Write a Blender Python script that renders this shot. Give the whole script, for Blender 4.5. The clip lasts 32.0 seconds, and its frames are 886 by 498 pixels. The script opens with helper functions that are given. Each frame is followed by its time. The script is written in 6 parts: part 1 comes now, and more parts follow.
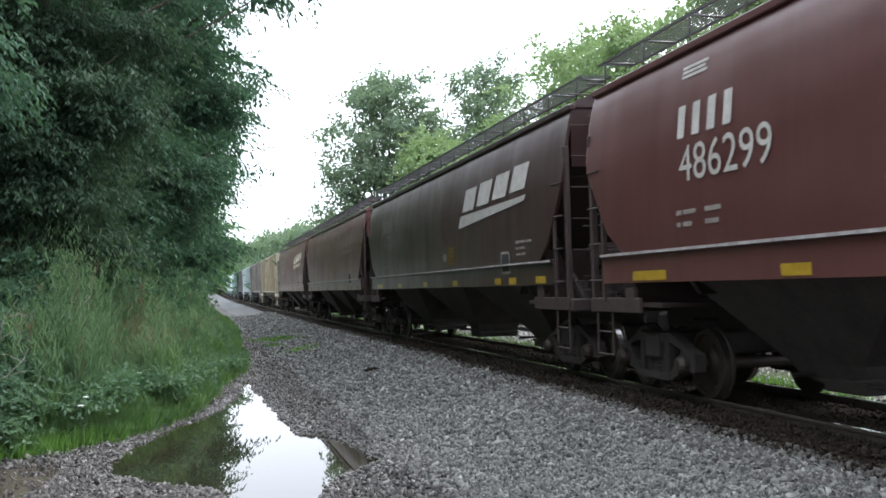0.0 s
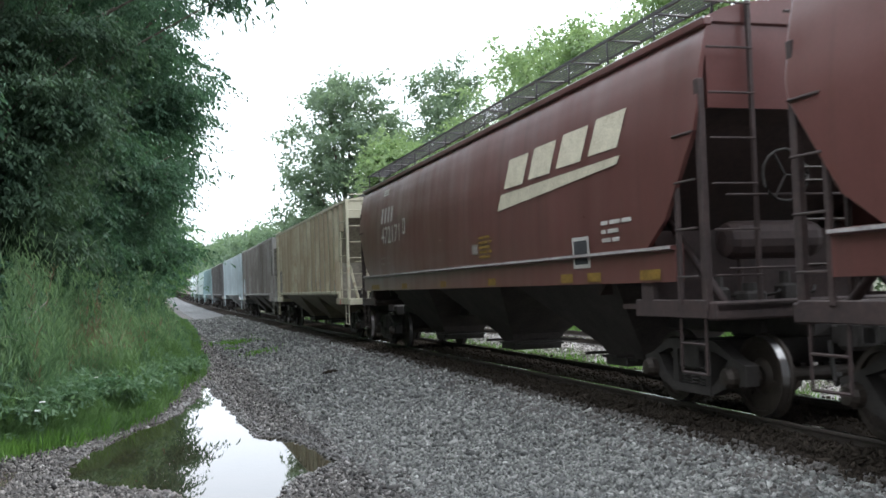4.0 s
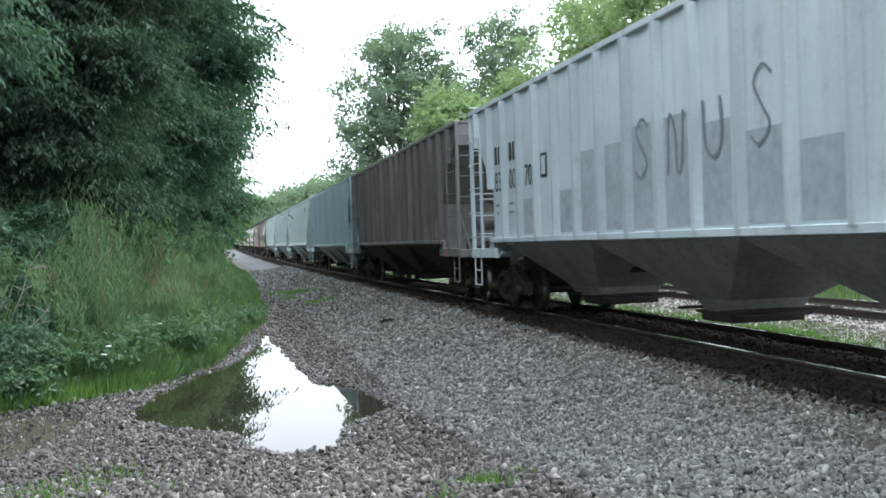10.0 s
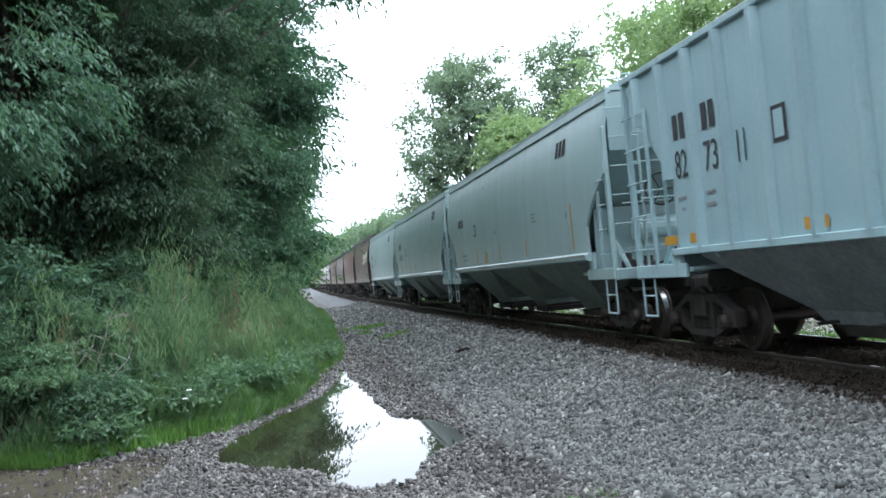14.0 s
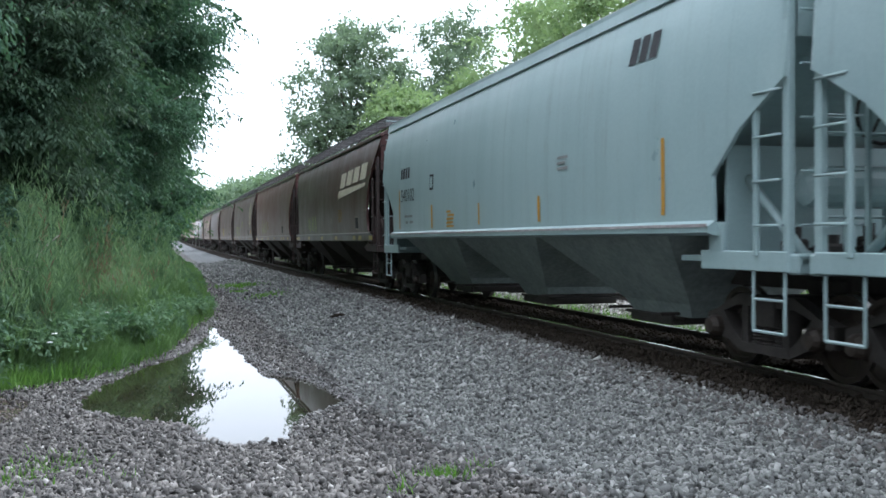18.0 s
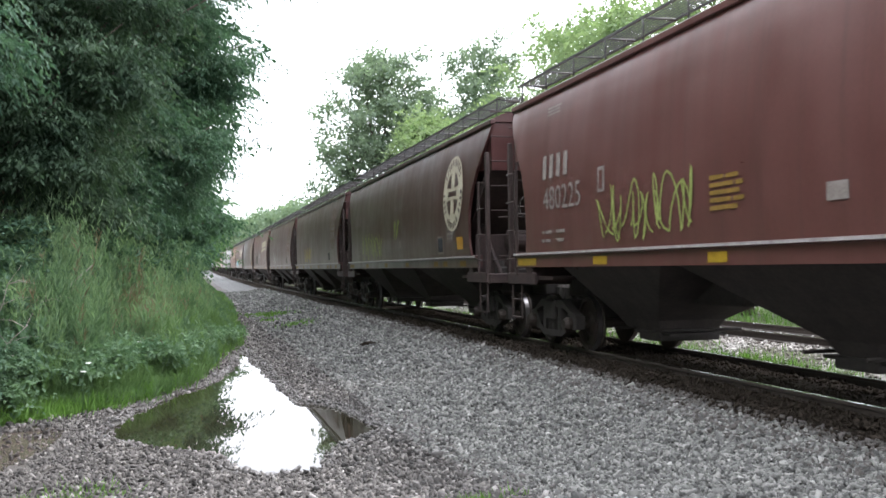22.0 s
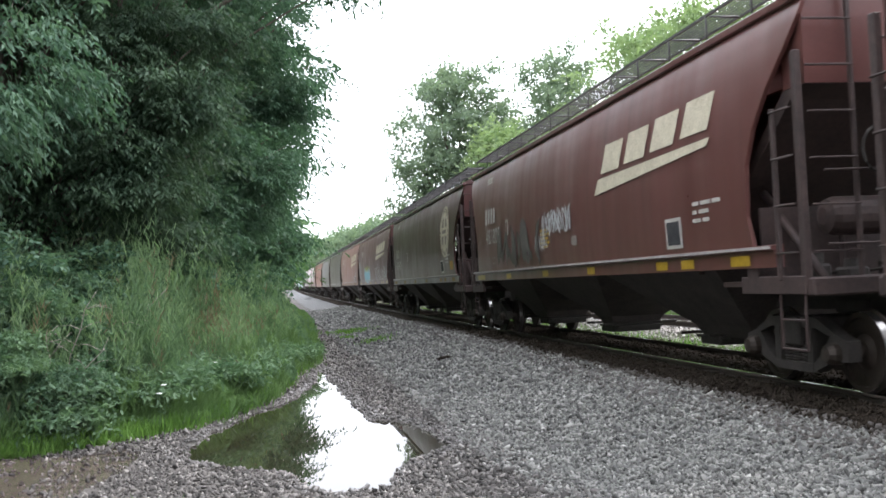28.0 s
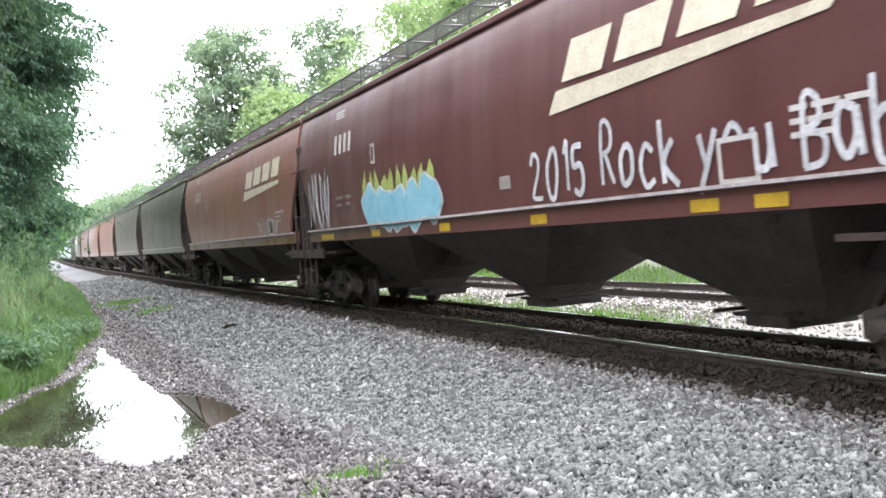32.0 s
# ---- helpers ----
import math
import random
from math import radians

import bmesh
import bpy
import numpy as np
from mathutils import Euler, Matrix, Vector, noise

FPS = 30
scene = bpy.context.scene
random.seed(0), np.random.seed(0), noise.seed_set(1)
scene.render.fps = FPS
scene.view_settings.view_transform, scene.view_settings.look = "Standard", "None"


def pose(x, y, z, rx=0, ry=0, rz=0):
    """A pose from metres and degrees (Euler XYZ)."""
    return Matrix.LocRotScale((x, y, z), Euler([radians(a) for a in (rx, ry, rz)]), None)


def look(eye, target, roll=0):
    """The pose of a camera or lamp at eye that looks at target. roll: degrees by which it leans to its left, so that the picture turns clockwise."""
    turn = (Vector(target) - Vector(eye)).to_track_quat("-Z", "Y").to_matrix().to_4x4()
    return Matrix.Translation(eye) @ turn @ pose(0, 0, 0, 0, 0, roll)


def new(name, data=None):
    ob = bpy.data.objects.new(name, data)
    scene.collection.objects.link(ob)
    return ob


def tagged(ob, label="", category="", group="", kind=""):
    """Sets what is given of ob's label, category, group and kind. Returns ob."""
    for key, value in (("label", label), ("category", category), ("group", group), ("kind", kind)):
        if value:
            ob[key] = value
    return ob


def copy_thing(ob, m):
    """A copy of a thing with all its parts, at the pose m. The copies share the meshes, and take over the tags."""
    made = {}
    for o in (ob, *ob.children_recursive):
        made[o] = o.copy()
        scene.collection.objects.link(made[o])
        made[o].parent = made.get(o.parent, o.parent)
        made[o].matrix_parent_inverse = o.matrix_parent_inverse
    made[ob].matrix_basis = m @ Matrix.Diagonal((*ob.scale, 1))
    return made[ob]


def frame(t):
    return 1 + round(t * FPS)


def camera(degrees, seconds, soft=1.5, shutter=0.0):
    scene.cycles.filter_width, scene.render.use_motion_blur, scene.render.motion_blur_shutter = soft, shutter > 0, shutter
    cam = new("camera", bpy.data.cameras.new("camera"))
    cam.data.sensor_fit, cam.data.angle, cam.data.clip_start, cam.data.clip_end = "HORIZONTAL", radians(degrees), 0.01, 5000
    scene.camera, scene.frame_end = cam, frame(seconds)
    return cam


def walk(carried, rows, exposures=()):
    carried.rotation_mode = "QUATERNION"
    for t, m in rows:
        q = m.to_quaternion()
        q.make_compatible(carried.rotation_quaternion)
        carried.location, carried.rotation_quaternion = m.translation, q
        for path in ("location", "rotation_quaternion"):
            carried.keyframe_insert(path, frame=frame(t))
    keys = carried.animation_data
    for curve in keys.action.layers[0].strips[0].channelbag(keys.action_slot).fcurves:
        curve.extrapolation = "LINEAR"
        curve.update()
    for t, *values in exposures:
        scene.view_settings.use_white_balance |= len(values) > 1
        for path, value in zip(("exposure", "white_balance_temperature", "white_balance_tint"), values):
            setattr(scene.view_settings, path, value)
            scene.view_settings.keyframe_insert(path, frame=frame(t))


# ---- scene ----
cam = camera(48.27, 32.0, soft=1.6, shutter=0.12)
PATH = [
    (0, pose(0.120, 0.066, 2.132, 92.232, 1.646, -13.813)),
    (0.5, pose(0.142, 0.083, 2.124, 92.587, 2.066, -13.233)),
    (1, pose(0.166, 0.086, 2.121, 93.390, 2.698, -12.106)),
    (1.5, pose(0.176, 0.134, 2.117, 93.749, 2.925, -11.683)),
    (2, pose(0.172, 0.077, 2.122, 93.872, 2.162, -12.994)),
    (2.5, pose(0.150, -0.025, 2.134, 93.524, 1.880, -14.544)),
    (3, pose(0.137, -0.103, 2.151, 93.134, 1.895, -15.623)),
    (3.5, pose(0.132, -0.135, 2.154, 92.729, 1.403, -15.796)),
    (5.5, pose(0.162, -0.112, 2.080, 90.926, 5.389, -17.458)),
    (6, pose(0.176, -0.107, 2.075, 90.747, 4.804, -17.902)),
    (6.5, pose(0.181, -0.105, 2.073, 90.590, 4.574, -18.317)),
    (7, pose(0.174, -0.119, 2.076, 90.695, 2.923, -18.212)),
    (7.5, pose(0.160, -0.102, 2.076, 90.363, 2.632, -16.992)),
    (8, pose(0.175, -0.090, 2.074, 90.011, 2.404, -16.563)),
    (8.5, pose(0.181, -0.100, 2.082, 89.655, 2.026, -17.374)),
    (9, pose(0.153, -0.073, 2.077, 89.292, 2.184, -16.362)),
    (9.5, pose(0.128, -0.086, 2.085, 89.374, 2.591, -14.013)),
    (10, pose(0.101, -0.121, 2.084, 89.610, 1.838, -12.901)),
    (10.5, pose(0.100, -0.132, 2.090, 89.613, 2.336, -11.429)),
    (11, pose(0.120, -0.084, 2.076, 89.611, 1.126, -8.540)),
    (11.5, pose(0.157, -0.058, 2.068, 90.014, 3.055, -5.214)),
    (12, pose(0.176, -0.064, 2.055, 90.179, 3.925, -5.091)),
    (12.5, pose(0.186, -0.064, 2.059, 90.204, 4.459, -4.496)),
    (13, pose(0.178, -0.073, 2.055, 90.836, 4.643, -5.537)),
    (13.5, pose(0.179, -0.060, 2.059, 91.442, 4.881, -7.761)),
    (14, pose(0.175, -0.089, 2.064, 91.546, 5.331, -8.596)),
    (14.5, pose(0.184, -0.194, 2.072, 91.830, 5.807, -9.633)),
    (16.5, pose(0.061, -0.052, 2.040, 90.823, 2.756, -13.452)),
    (17, pose(0.031, -0.051, 2.044, 90.477, 1.362, -14.735)),
    (17.5, pose(0.032, -0.063, 2.044, 90.198, 0.395, -17.302)),
    (18, pose(-0.008, -0.080, 2.042, 89.485, 0.244, -15.923)),
    (18.5, pose(-0.006, -0.051, 2.038, 88.980, -0.281, -15.318)),
    (19, pose(-0.000, 0.000, 2.030, 88.488, -0.372, -13.800)),
    (19.5, pose(0.010, 0.012, 2.029, 89.553, -0.827, -13.356)),
    (20, pose(0.001, -0.018, 2.031, 90.462, -0.813, -13.459)),
    (20.5, pose(0.011, -0.023, 2.029, 90.678, 0.226, -13.554)),
    (21, pose(-0.010, -0.051, 2.032, 90.830, 0.445, -14.163)),
    (21.5, pose(-0.006, -0.054, 2.030, 90.943, 0.864, -14.180)),
    (22, pose(-0.022, -0.050, 2.034, 91.081, 0.769, -14.259)),
    (22.5, pose(-0.004, -0.018, 2.029, 91.498, 0.833, -13.960)),
    (23, pose(0.143, 0.034, 2.000, 92.538, 1.313, -10.466)),
    (23.5, pose(0.118, 0.056, 1.988, 92.983, 2.111, -11.665)),
    (24, pose(0.082, 0.059, 1.987, 94.028, 2.984, -12.747)),
    (24.5, pose(0.111, 0.084, 1.977, 93.220, 2.157, -12.264)),
    (25, pose(0.122, 0.128, 1.974, 93.186, 1.933, -11.607)),
    (25.5, pose(0.152, 0.143, 1.981, 92.907, 2.240, -10.632)),
    (27.5, pose(0.207, 0.061, 1.981, 91.885, 3.287, -10.112)),
    (28, pose(0.201, 0.093, 2.018, 91.979, 2.673, -9.498)),
    (28.5, pose(0.174, 0.103, 2.016, 91.857, 2.581, -9.483)),
    (29, pose(0.072, 0.014, 2.019, 90.820, 4.785, -15.648)),
    (29.5, pose(-0.047, -0.120, 2.063, 89.482, 4.644, -20.390)),
    (30, pose(-0.101, -0.191, 2.070, 88.901, 2.436, -21.393)),
    (30.5, pose(-0.123, -0.290, 2.086, 89.528, 3.987, -23.538)),
    (31, pose(-0.130, -0.292, 2.090, 89.405, 4.308, -24.046)),
    (31.5, pose(-0.121, -0.255, 2.090, 89.340, 3.891, -22.738)),
    (32, pose(-0.127, -0.239, 2.087, 89.073, 4.036, -22.548)),
]
EXPOSURE = [(0, 0.04, 6200, 13), (2, 0.04, 6200, 13), (6, -0.06, 6250, 11), (9, 0.04, 6250, 11), (11, 0.29, 6000, 10), (13, 0.44, 6000, 10), (14, 0.24, 5900, 10), (17, -0.08, 5800, 10), (19, 0.18, 6150, 14), (20, 0.27, 6400, 15), (21, 0.42, 6400, 15), (22, 0.42, 6450, 16), (24, 0.17, 6450, 16), (25, 0.17, 6450, 15), (28, 0.37, 6450, 16), (30, 0.56, 6450, 17), (31, 1.06, 6450, 19), (32, 1.19, 6450, 19)]
walk(cam, PATH, EXPOSURE)

# ---- light: bright overcast sky with a weak, wide sun ----
SUN_ELEV, SUN_ROT = radians(48), radians(62)
world = bpy.data.worlds.new("overcast_sky")
scene.world = world
world.use_nodes = True
wn, wl = world.node_tree.nodes, world.node_tree.links
wn.clear()
sky = wn.new("ShaderNodeTexSky")
sky.sky_type, sky.sun_disc = "NISHITA", False
sky.sun_elevation, sky.sun_rotation, sky.air_density, sky.dust_density = SUN_ELEV, SUN_ROT, 1.0, 4.0
sky_bg = wn.new("ShaderNodeBackground")
sky_bg.inputs["Strength"].default_value = 0.09
cloud_bg = wn.new("ShaderNodeBackground")
cloud_bg.inputs["Color"].default_value = (0.915, 0.97, 1.02, 1)
sky_dir = wn.new("ShaderNodeTexCoord")
sky_part = wn.new("ShaderNodeSeparateXYZ")
cloud_lift = wn.new("ShaderNodeMapRange")  # an overcast sky is brightest overhead
cloud_lift.inputs["To Min"].default_value, cloud_lift.inputs["To Max"].default_value = 2.5, 4.2
wl.new(sky_dir.outputs["Generated"], sky_part.inputs[0])
wl.new(sky_part.outputs["Z"], cloud_lift.inputs["Value"])
wl.new(cloud_lift.outputs[0], cloud_bg.inputs["Strength"])
sky_mix = wn.new("ShaderNodeMixShader")
sky_mix.inputs[0].default_value = 0.88
sky_out = wn.new("ShaderNodeOutputWorld")
wl.new(sky.outputs[0], sky_bg.inputs["Color"])
wl.new(sky_bg.outputs[0], sky_mix.inputs[1])
wl.new(cloud_bg.outputs[0], sky_mix.inputs[2])
wl.new(sky_mix.outputs[0], sky_out.inputs[0])
sun = new("sun", bpy.data.lights.new("sun", "SUN"))
sun.data.energy, sun.data.angle, sun.data.color = 2.6, radians(9), (1.0, 0.97, 0.92)
sun.matrix_basis = look((math.sin(SUN_ROT) * math.cos(SUN_ELEV) * 50, math.cos(SUN_ROT) * math.cos(SUN_ELEV) * 50, math.sin(SUN_ELEV) * 50), (0, 0, 0))


# ---- materials ----
def node_mat(name):
    m = bpy.data.materials.new(name)
    m.use_nodes = True
    n, l = m.node_tree.nodes, m.node_tree.links
    return m, n, l, n["Principled BSDF"]


def ramp(n, l, src, stops):
    r = n.new("ShaderNodeValToRGB")
    while len(r.color_ramp.elements) < len(stops):
        r.color_ramp.elements.new(0.5)
    for e, (p, c) in zip(r.color_ramp.elements, stops):
        e.position, e.color = p, (*c, 1)
    l.new(src, r.inputs[0])
    return r.outputs[0]


def mixed(n, l, fac, a, b, mode="MIX"):
    x = n.new("ShaderNodeMix")
    x.data_type, x.blend_type = "RGBA", mode
    for slot, v in ((0, fac), (6, a), (7, b)):
        if isinstance(v, (int, float)):
            x.inputs[slot].default_value = v
        elif isinstance(v, tuple):
            x.inputs[slot].default_value = (*v, 1)
        else:
            l.new(v, x.inputs[slot])
    return x.outputs[2]


def noise_tex(n, l, scale, detail=5, rough=0.6, stretch=None, coords="Object"):
    tc = n.new("ShaderNodeTexCoord")
    t = n.new("ShaderNodeTexNoise")
    t.inputs["Scale"].default_value, t.inputs["Detail"].default_value, t.inputs["Roughness"].default_value = scale, detail, rough
    src = tc.outputs[coords]
    if stretch:
        mp = n.new("ShaderNodeMapping")
        mp.inputs["Scale"].default_value = stretch
        l.new(src, mp.inputs["Vector"])
        src = mp.outputs[0]
    l.new(src, t.inputs["Vector"])
    return t.outputs["Fac"]


def bump(n, l, bsdf, height, strength, dist=0.01):
    b = n.new("ShaderNodeBump")
    b.inputs["Strength"].default_value, b.inputs["Distance"].default_value = strength, dist
    l.new(height, b.inputs["Height"])
    l.new(b.outputs[0], bsdf.inputs["Normal"])


def plain(name, a, b, scale=6.0, rough=0.6, metal=0.0, relief=0.2, stretch=None, dist=0.005, coords="Object"):
    """Two tones in coarse patches, a fine grain over them, and a slight relief."""
    m, n, l, p = node_mat(name)
    big = noise_tex(n, l, scale, 6, 0.65, stretch, coords)
    fine = noise_tex(n, l, scale * 9, 4, 0.6, stretch, coords)
    base = ramp(n, l, big, [(0.35, a), (0.68, b)])
    col = mixed(n, l, 0.35, base, ramp(n, l, fine, [(0.3, tuple(v * 0.6 for v in a)), (0.7, tuple(min(1, v * 1.35) for v in b))]))
    l.new(col, p.inputs["Base Color"])
    p.inputs["Roughness"].default_value, p.inputs["Metallic"].default_value = rough, metal
    bump(n, l, p, fine, relief, dist)
    return m


def car_paint(name, base, fade, grime, rust=0.25, rough=0.42, rust_col=(0.16, 0.06, 0.025), buckle=0.5, runs=None):
    """Weathered car side: faded paint, vertical run-off streaks, rust and road dirt in patches."""
    m, n, l, p = node_mat(name)
    patch = noise_tex(n, l, 0.9, 6, 0.65)
    streak = noise_tex(n, l, 1.0, 6, 0.7, (0.5, 5.0, 0.22))
    fine = noise_tex(n, l, 22, 4, 0.65)
    col = ramp(n, l, patch, [(0.3, base), (0.75, fade)])
    dirt = ramp(n, l, streak, [(0.5, (0, 0, 0)), (0.9, (1, 1, 1))])
    col = mixed(n, l, dirt, col, grime)
    rmask = mixed(n, l, 1.0, ramp(n, l, streak, [(0.52 - 0.1 * rust, (0, 0, 0)), (0.6, (1, 1, 1))]),
                  ramp(n, l, noise_tex(n, l, 2.3, 8, 0.75), [(0.56 - 0.2 * rust, (0, 0, 0)), (0.64, (min(1, rust * 2),) * 3)]), "MULTIPLY")
    col = mixed(n, l, rmask, col, rust_col)
    if runs:  # stains that run down beside the posts, one post to a metre
        where = n.new("ShaderNodeTexCoord")
        axis = n.new("ShaderNodeSeparateXYZ")
        l.new(where.outputs["Object"], axis.inputs[0])
        src = axis.outputs["Y"]
        for op, v in (("ADD", -0.05 + 0.02), ("FRACT", 0), ("SUBTRACT", 0.5), ("ABSOLUTE", 0)):
            mt = n.new("ShaderNodeMath")
            mt.operation = op
            mt.inputs[1].default_value = v
            l.new(src, mt.inputs[0])
            src = mt.outputs[0]
        band = ramp(n, l, src, [(0.025, (1, 1, 1)), (0.1, (0, 0, 0))])
        some = ramp(n, l, noise_tex(n, l, 1.0, 5, 0.7, (0.6, 2.2, 0.35)), [(0.32, (0, 0, 0)), (0.52, (runs[0],) * 3)])
        col = mixed(n, l, mixed(n, l, 1.0, band, some, "MULTIPLY"), col, runs[1])
    col = mixed(n, l, 0.18, col, ramp(n, l, fine, [(0.3, tuple(v * 0.5 for v in base)), (0.7, fade)]))
    oi = n.new("ShaderNodeObjectInfo")
    col = mixed(n, l, 0.25, col, mixed(n, l, oi.outputs["Random"], tuple(v * 0.7 for v in base), fade))
    l.new(col, p.inputs["Base Color"])
    rr = n.new("ShaderNodeMapRange")
    rr.inputs["To Min"].default_value, rr.inputs["To Max"].default_value = rough - 0.08, rough + 0.25
    l.new(patch, rr.inputs["Value"])
    l.new(rr.outputs[0], p.inputs["Roughness"])
    bump(n, l, p, noise_tex(n, l, 1.0, 2, 0.4, (0.5, 0.8, 0.14)), buckle, 0.06)
    return m


def leaf_mat(name, dark, light, trans=0.35, rough=0.62):
    m, n, l, p = node_mat(name)
    g = n.new("ShaderNodeNewGeometry")
    big = noise_tex(n, l, 1.1, 3, 0.5)
    col = ramp(n, l, g.outputs["Random Per Island"], [(0.0, dark), (1.0, light)])
    col = mixed(n, l, 0.5, col, ramp(n, l, big, [(0.38, dark), (0.62, light)]))
    l.new(col, p.inputs["Base Color"])
    p.inputs["Roughness"].default_value = rough
    p.inputs["Specular IOR Level"].default_value = 0.22
    t = n.new("ShaderNodeBsdfTranslucent")
    l.new(mixed(n, l, 1.0, col, (1.0, 1.1, 0.72), "MULTIPLY"), t.inputs["Color"])
    s = n.new("ShaderNodeMixShader")
    s.inputs[0].default_value = trans
    l.new(p.outputs[0], s.inputs[1])
    l.new(t.outputs[0], s.inputs[2])
    l.new(s.outputs[0], n["Material Output"].inputs["Surface"])
    return m
GRAVEL = plain("grey_gravel", (0.09, 0.091, 0.09), (0.18, 0.182, 0.18), 14, 0.9, 0, 1.0, None, 0.03)
ROADBED = plain("trodden_gravel", (0.062, 0.057, 0.052), (0.135, 0.125, 0.115), 9, 0.9, 0, 1.0, None, 0.03)
# far bed: its sunlit brightness is put into a paler colour
PALE = plain("sun_paled_ballast", (0.2, 0.19, 0.175), (0.38, 0.365, 0.34), 12, 0.9, 0, 1.0, None, 0.03)
MUD = plain("wet_brown_mud", (0.05, 0.039, 0.031), (0.10, 0.08, 0.065), 3, 0.25, 0, 0.4, None, 0.01)
SOIL = plain("dark_soil", (0.03, 0.035, 0.018), (0.07, 0.075, 0.035), 3, 0.95, 0, 0.6, None, 0.03)
WET = plain("wet_dark_gravel", (0.035, 0.032, 0.028), (0.09, 0.083, 0.075), 9, 0.35, 0, 0.8, None, 0.02)
# oil dirt and the train's shadow share this near-black bed colour
OILY_SHADE = plain("oily_shaded_ballast", (0.016, 0.0125, 0.0095), (0.042, 0.033, 0.026), 12, 0.9, 0, 1.0, None, 0.03)
RAIL = plain("rusted_rail_steel", (0.032, 0.025, 0.02), (0.066, 0.052, 0.043), 12, 0.7, 0.2, 0.3)
RAIL_TOP = plain("polished_rail_head", (0.34, 0.33, 0.32), (0.5, 0.49, 0.48), 20, 0.1, 1.0, 0.02)
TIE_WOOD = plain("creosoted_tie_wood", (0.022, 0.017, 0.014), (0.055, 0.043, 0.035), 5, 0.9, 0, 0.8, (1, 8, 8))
BARK = plain("grey_brown_bark", (0.05, 0.04, 0.03), (0.12, 0.10, 0.08), 5, 0.95, 0, 1.0, (3, 3, 0.6), 0.03)

for dull in (OILY_SHADE, TIE_WOOD):
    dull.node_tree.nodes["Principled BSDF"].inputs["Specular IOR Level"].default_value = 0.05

TRACK_X, RAIL_Z, FAR_TRACK_X = 7.2, 0.62, 12.15


def rise(y):
    """The line climbs slightly towards the distance."""
    return 1.6e-5 * min(y, 400) ** 2 if y > 0 else 0.0


def lerp(x, pts):
    if x <= pts[0][0]:
        return pts[0][1]
    for (a, u), (b, v) in zip(pts, pts[1:]):
        if x <= b:
            k = (x - a) / (b - a)
            return u + (v - u) * (k * k * (3 - 2 * k) * 0.5 + k * 0.5)
    return pts[-1][1]


EDGE = [(4, -4.6), (13.4, -3.7), (14.2, -2.4), (16.1, -0.8), (18.5, -0.1), (22, 0.25), (27, 1.0), (33, 1.2), (52, 1.6), (80, 1.75), (110, 1.9), (220, 2.3)]
WATER = [(-1.15, 12.7), (-0.95, 14.6), (-0.3, 16.9), (0.35, 18.6), (0.82, 21.5), (0.98, 24.0), (1.1, 26.2), (1.28, 24.0), (1.36, 21.5), (1.4, 18.8), (1.55, 15.2), (2.1, 14.3), (2.32, 12.3), (1.62, 11.3), (1.2, 9.95), (0.75, 9.7), (0.38, 10.2), (0.2, 11.2), (-0.4, 11.7)]


def veg_edge(y):
    return lerp(y, EDGE)


def water_depth(x, y):
    """Signed distance to the puddle's rim: positive inside."""
    best, inside, n = 9.0, False, len(WATER)
    for i in range(n):
        (ax, ay), (bx, by) = WATER[i], WATER[(i + 1) % n]
        dx, dy = bx - ax, by - ay
        k = min(1, max(0, ((x - ax) * dx + (y - ay) * dy) / (dx * dx + dy * dy)))
        best = min(best, math.hypot(x - ax - k * dx, y - ay - k * dy))
        if (ay > y) != (by > y) and x < ax + (y - ay) / (by - ay) * dx:
            inside = not inside
    best = best if inside else -best
    return best + 0.075 * noise.noise((x * 1.9, y * 1.9, 1)) + 0.045 * noise.noise((x * 6, y * 6, 4))


def ground_z(x, y):
    e = veg_edge(y)
    base = lerp(y, [(0, 0.42), (6.0, 0.38), (9.2, 0.06), (12, 0.03), (30, 0.08), (60, 0.2)])
    if x < e:
        z = base + min(1.05, 0.3 * (e - x)) + 0.05 * noise.noise((x * 0.7, y * 0.7, 3))
    else:
        z = base
    foot = lerp(y, [(0, 2.2), (9, 2.9), (14, 2.9), (25, 2.5), (60, 3.6), (200, 4.6)])
    bed = RAIL_Z - 0.2
    if x > foot:
        k = min(1, (x - foot) / (5.05 - foot if foot < 4.9 else 0.2))
        z = max(z, z + (bed - z) * (k ** 1.15))
    if 5.5 < x <= 8.7:
        z += 0.1 * min(1, (x - 5.5) / 0.5, (8.75 - x) / 0.3)
    if x > 8.7:
        z = bed - 0.3 * math.sin(min(1, (x - 8.7) / 1.8) * math.pi)
    if x > 14.2:
        z = bed - 0.5 * min(1, (x - 14.2) / 2)
    z += 0.02 * noise.noise((x * 1.3, y * 1.3, 0)) + (0.035 * noise.noise((x * 4, y * 4, 5)) if 2.6 < x < 5.2 else 0.012 * noise.noise((x * 5, y * 5, 5)))
    if -3 < x < 4 and 8 < y < 28:
        d = water_depth(x, y)
        if d > -0.5:
            z = min(z, 0.012 - 0.4 * max(-0.12, min(0.25, d))) if d > -0.12 else z + (0.03 - z) * (d + 0.5) / 0.38
    return z + rise(y)


def mesh_ob(name, verts, faces, material, parent=None, smooth=False):
    me = bpy.data.meshes.new(name)
    me.from_pydata(verts, [], faces)
    me.materials.append(material)
    if smooth:
        me.shade_smooth()
    ob = new(name, me)
    ob.parent = parent
    return ob


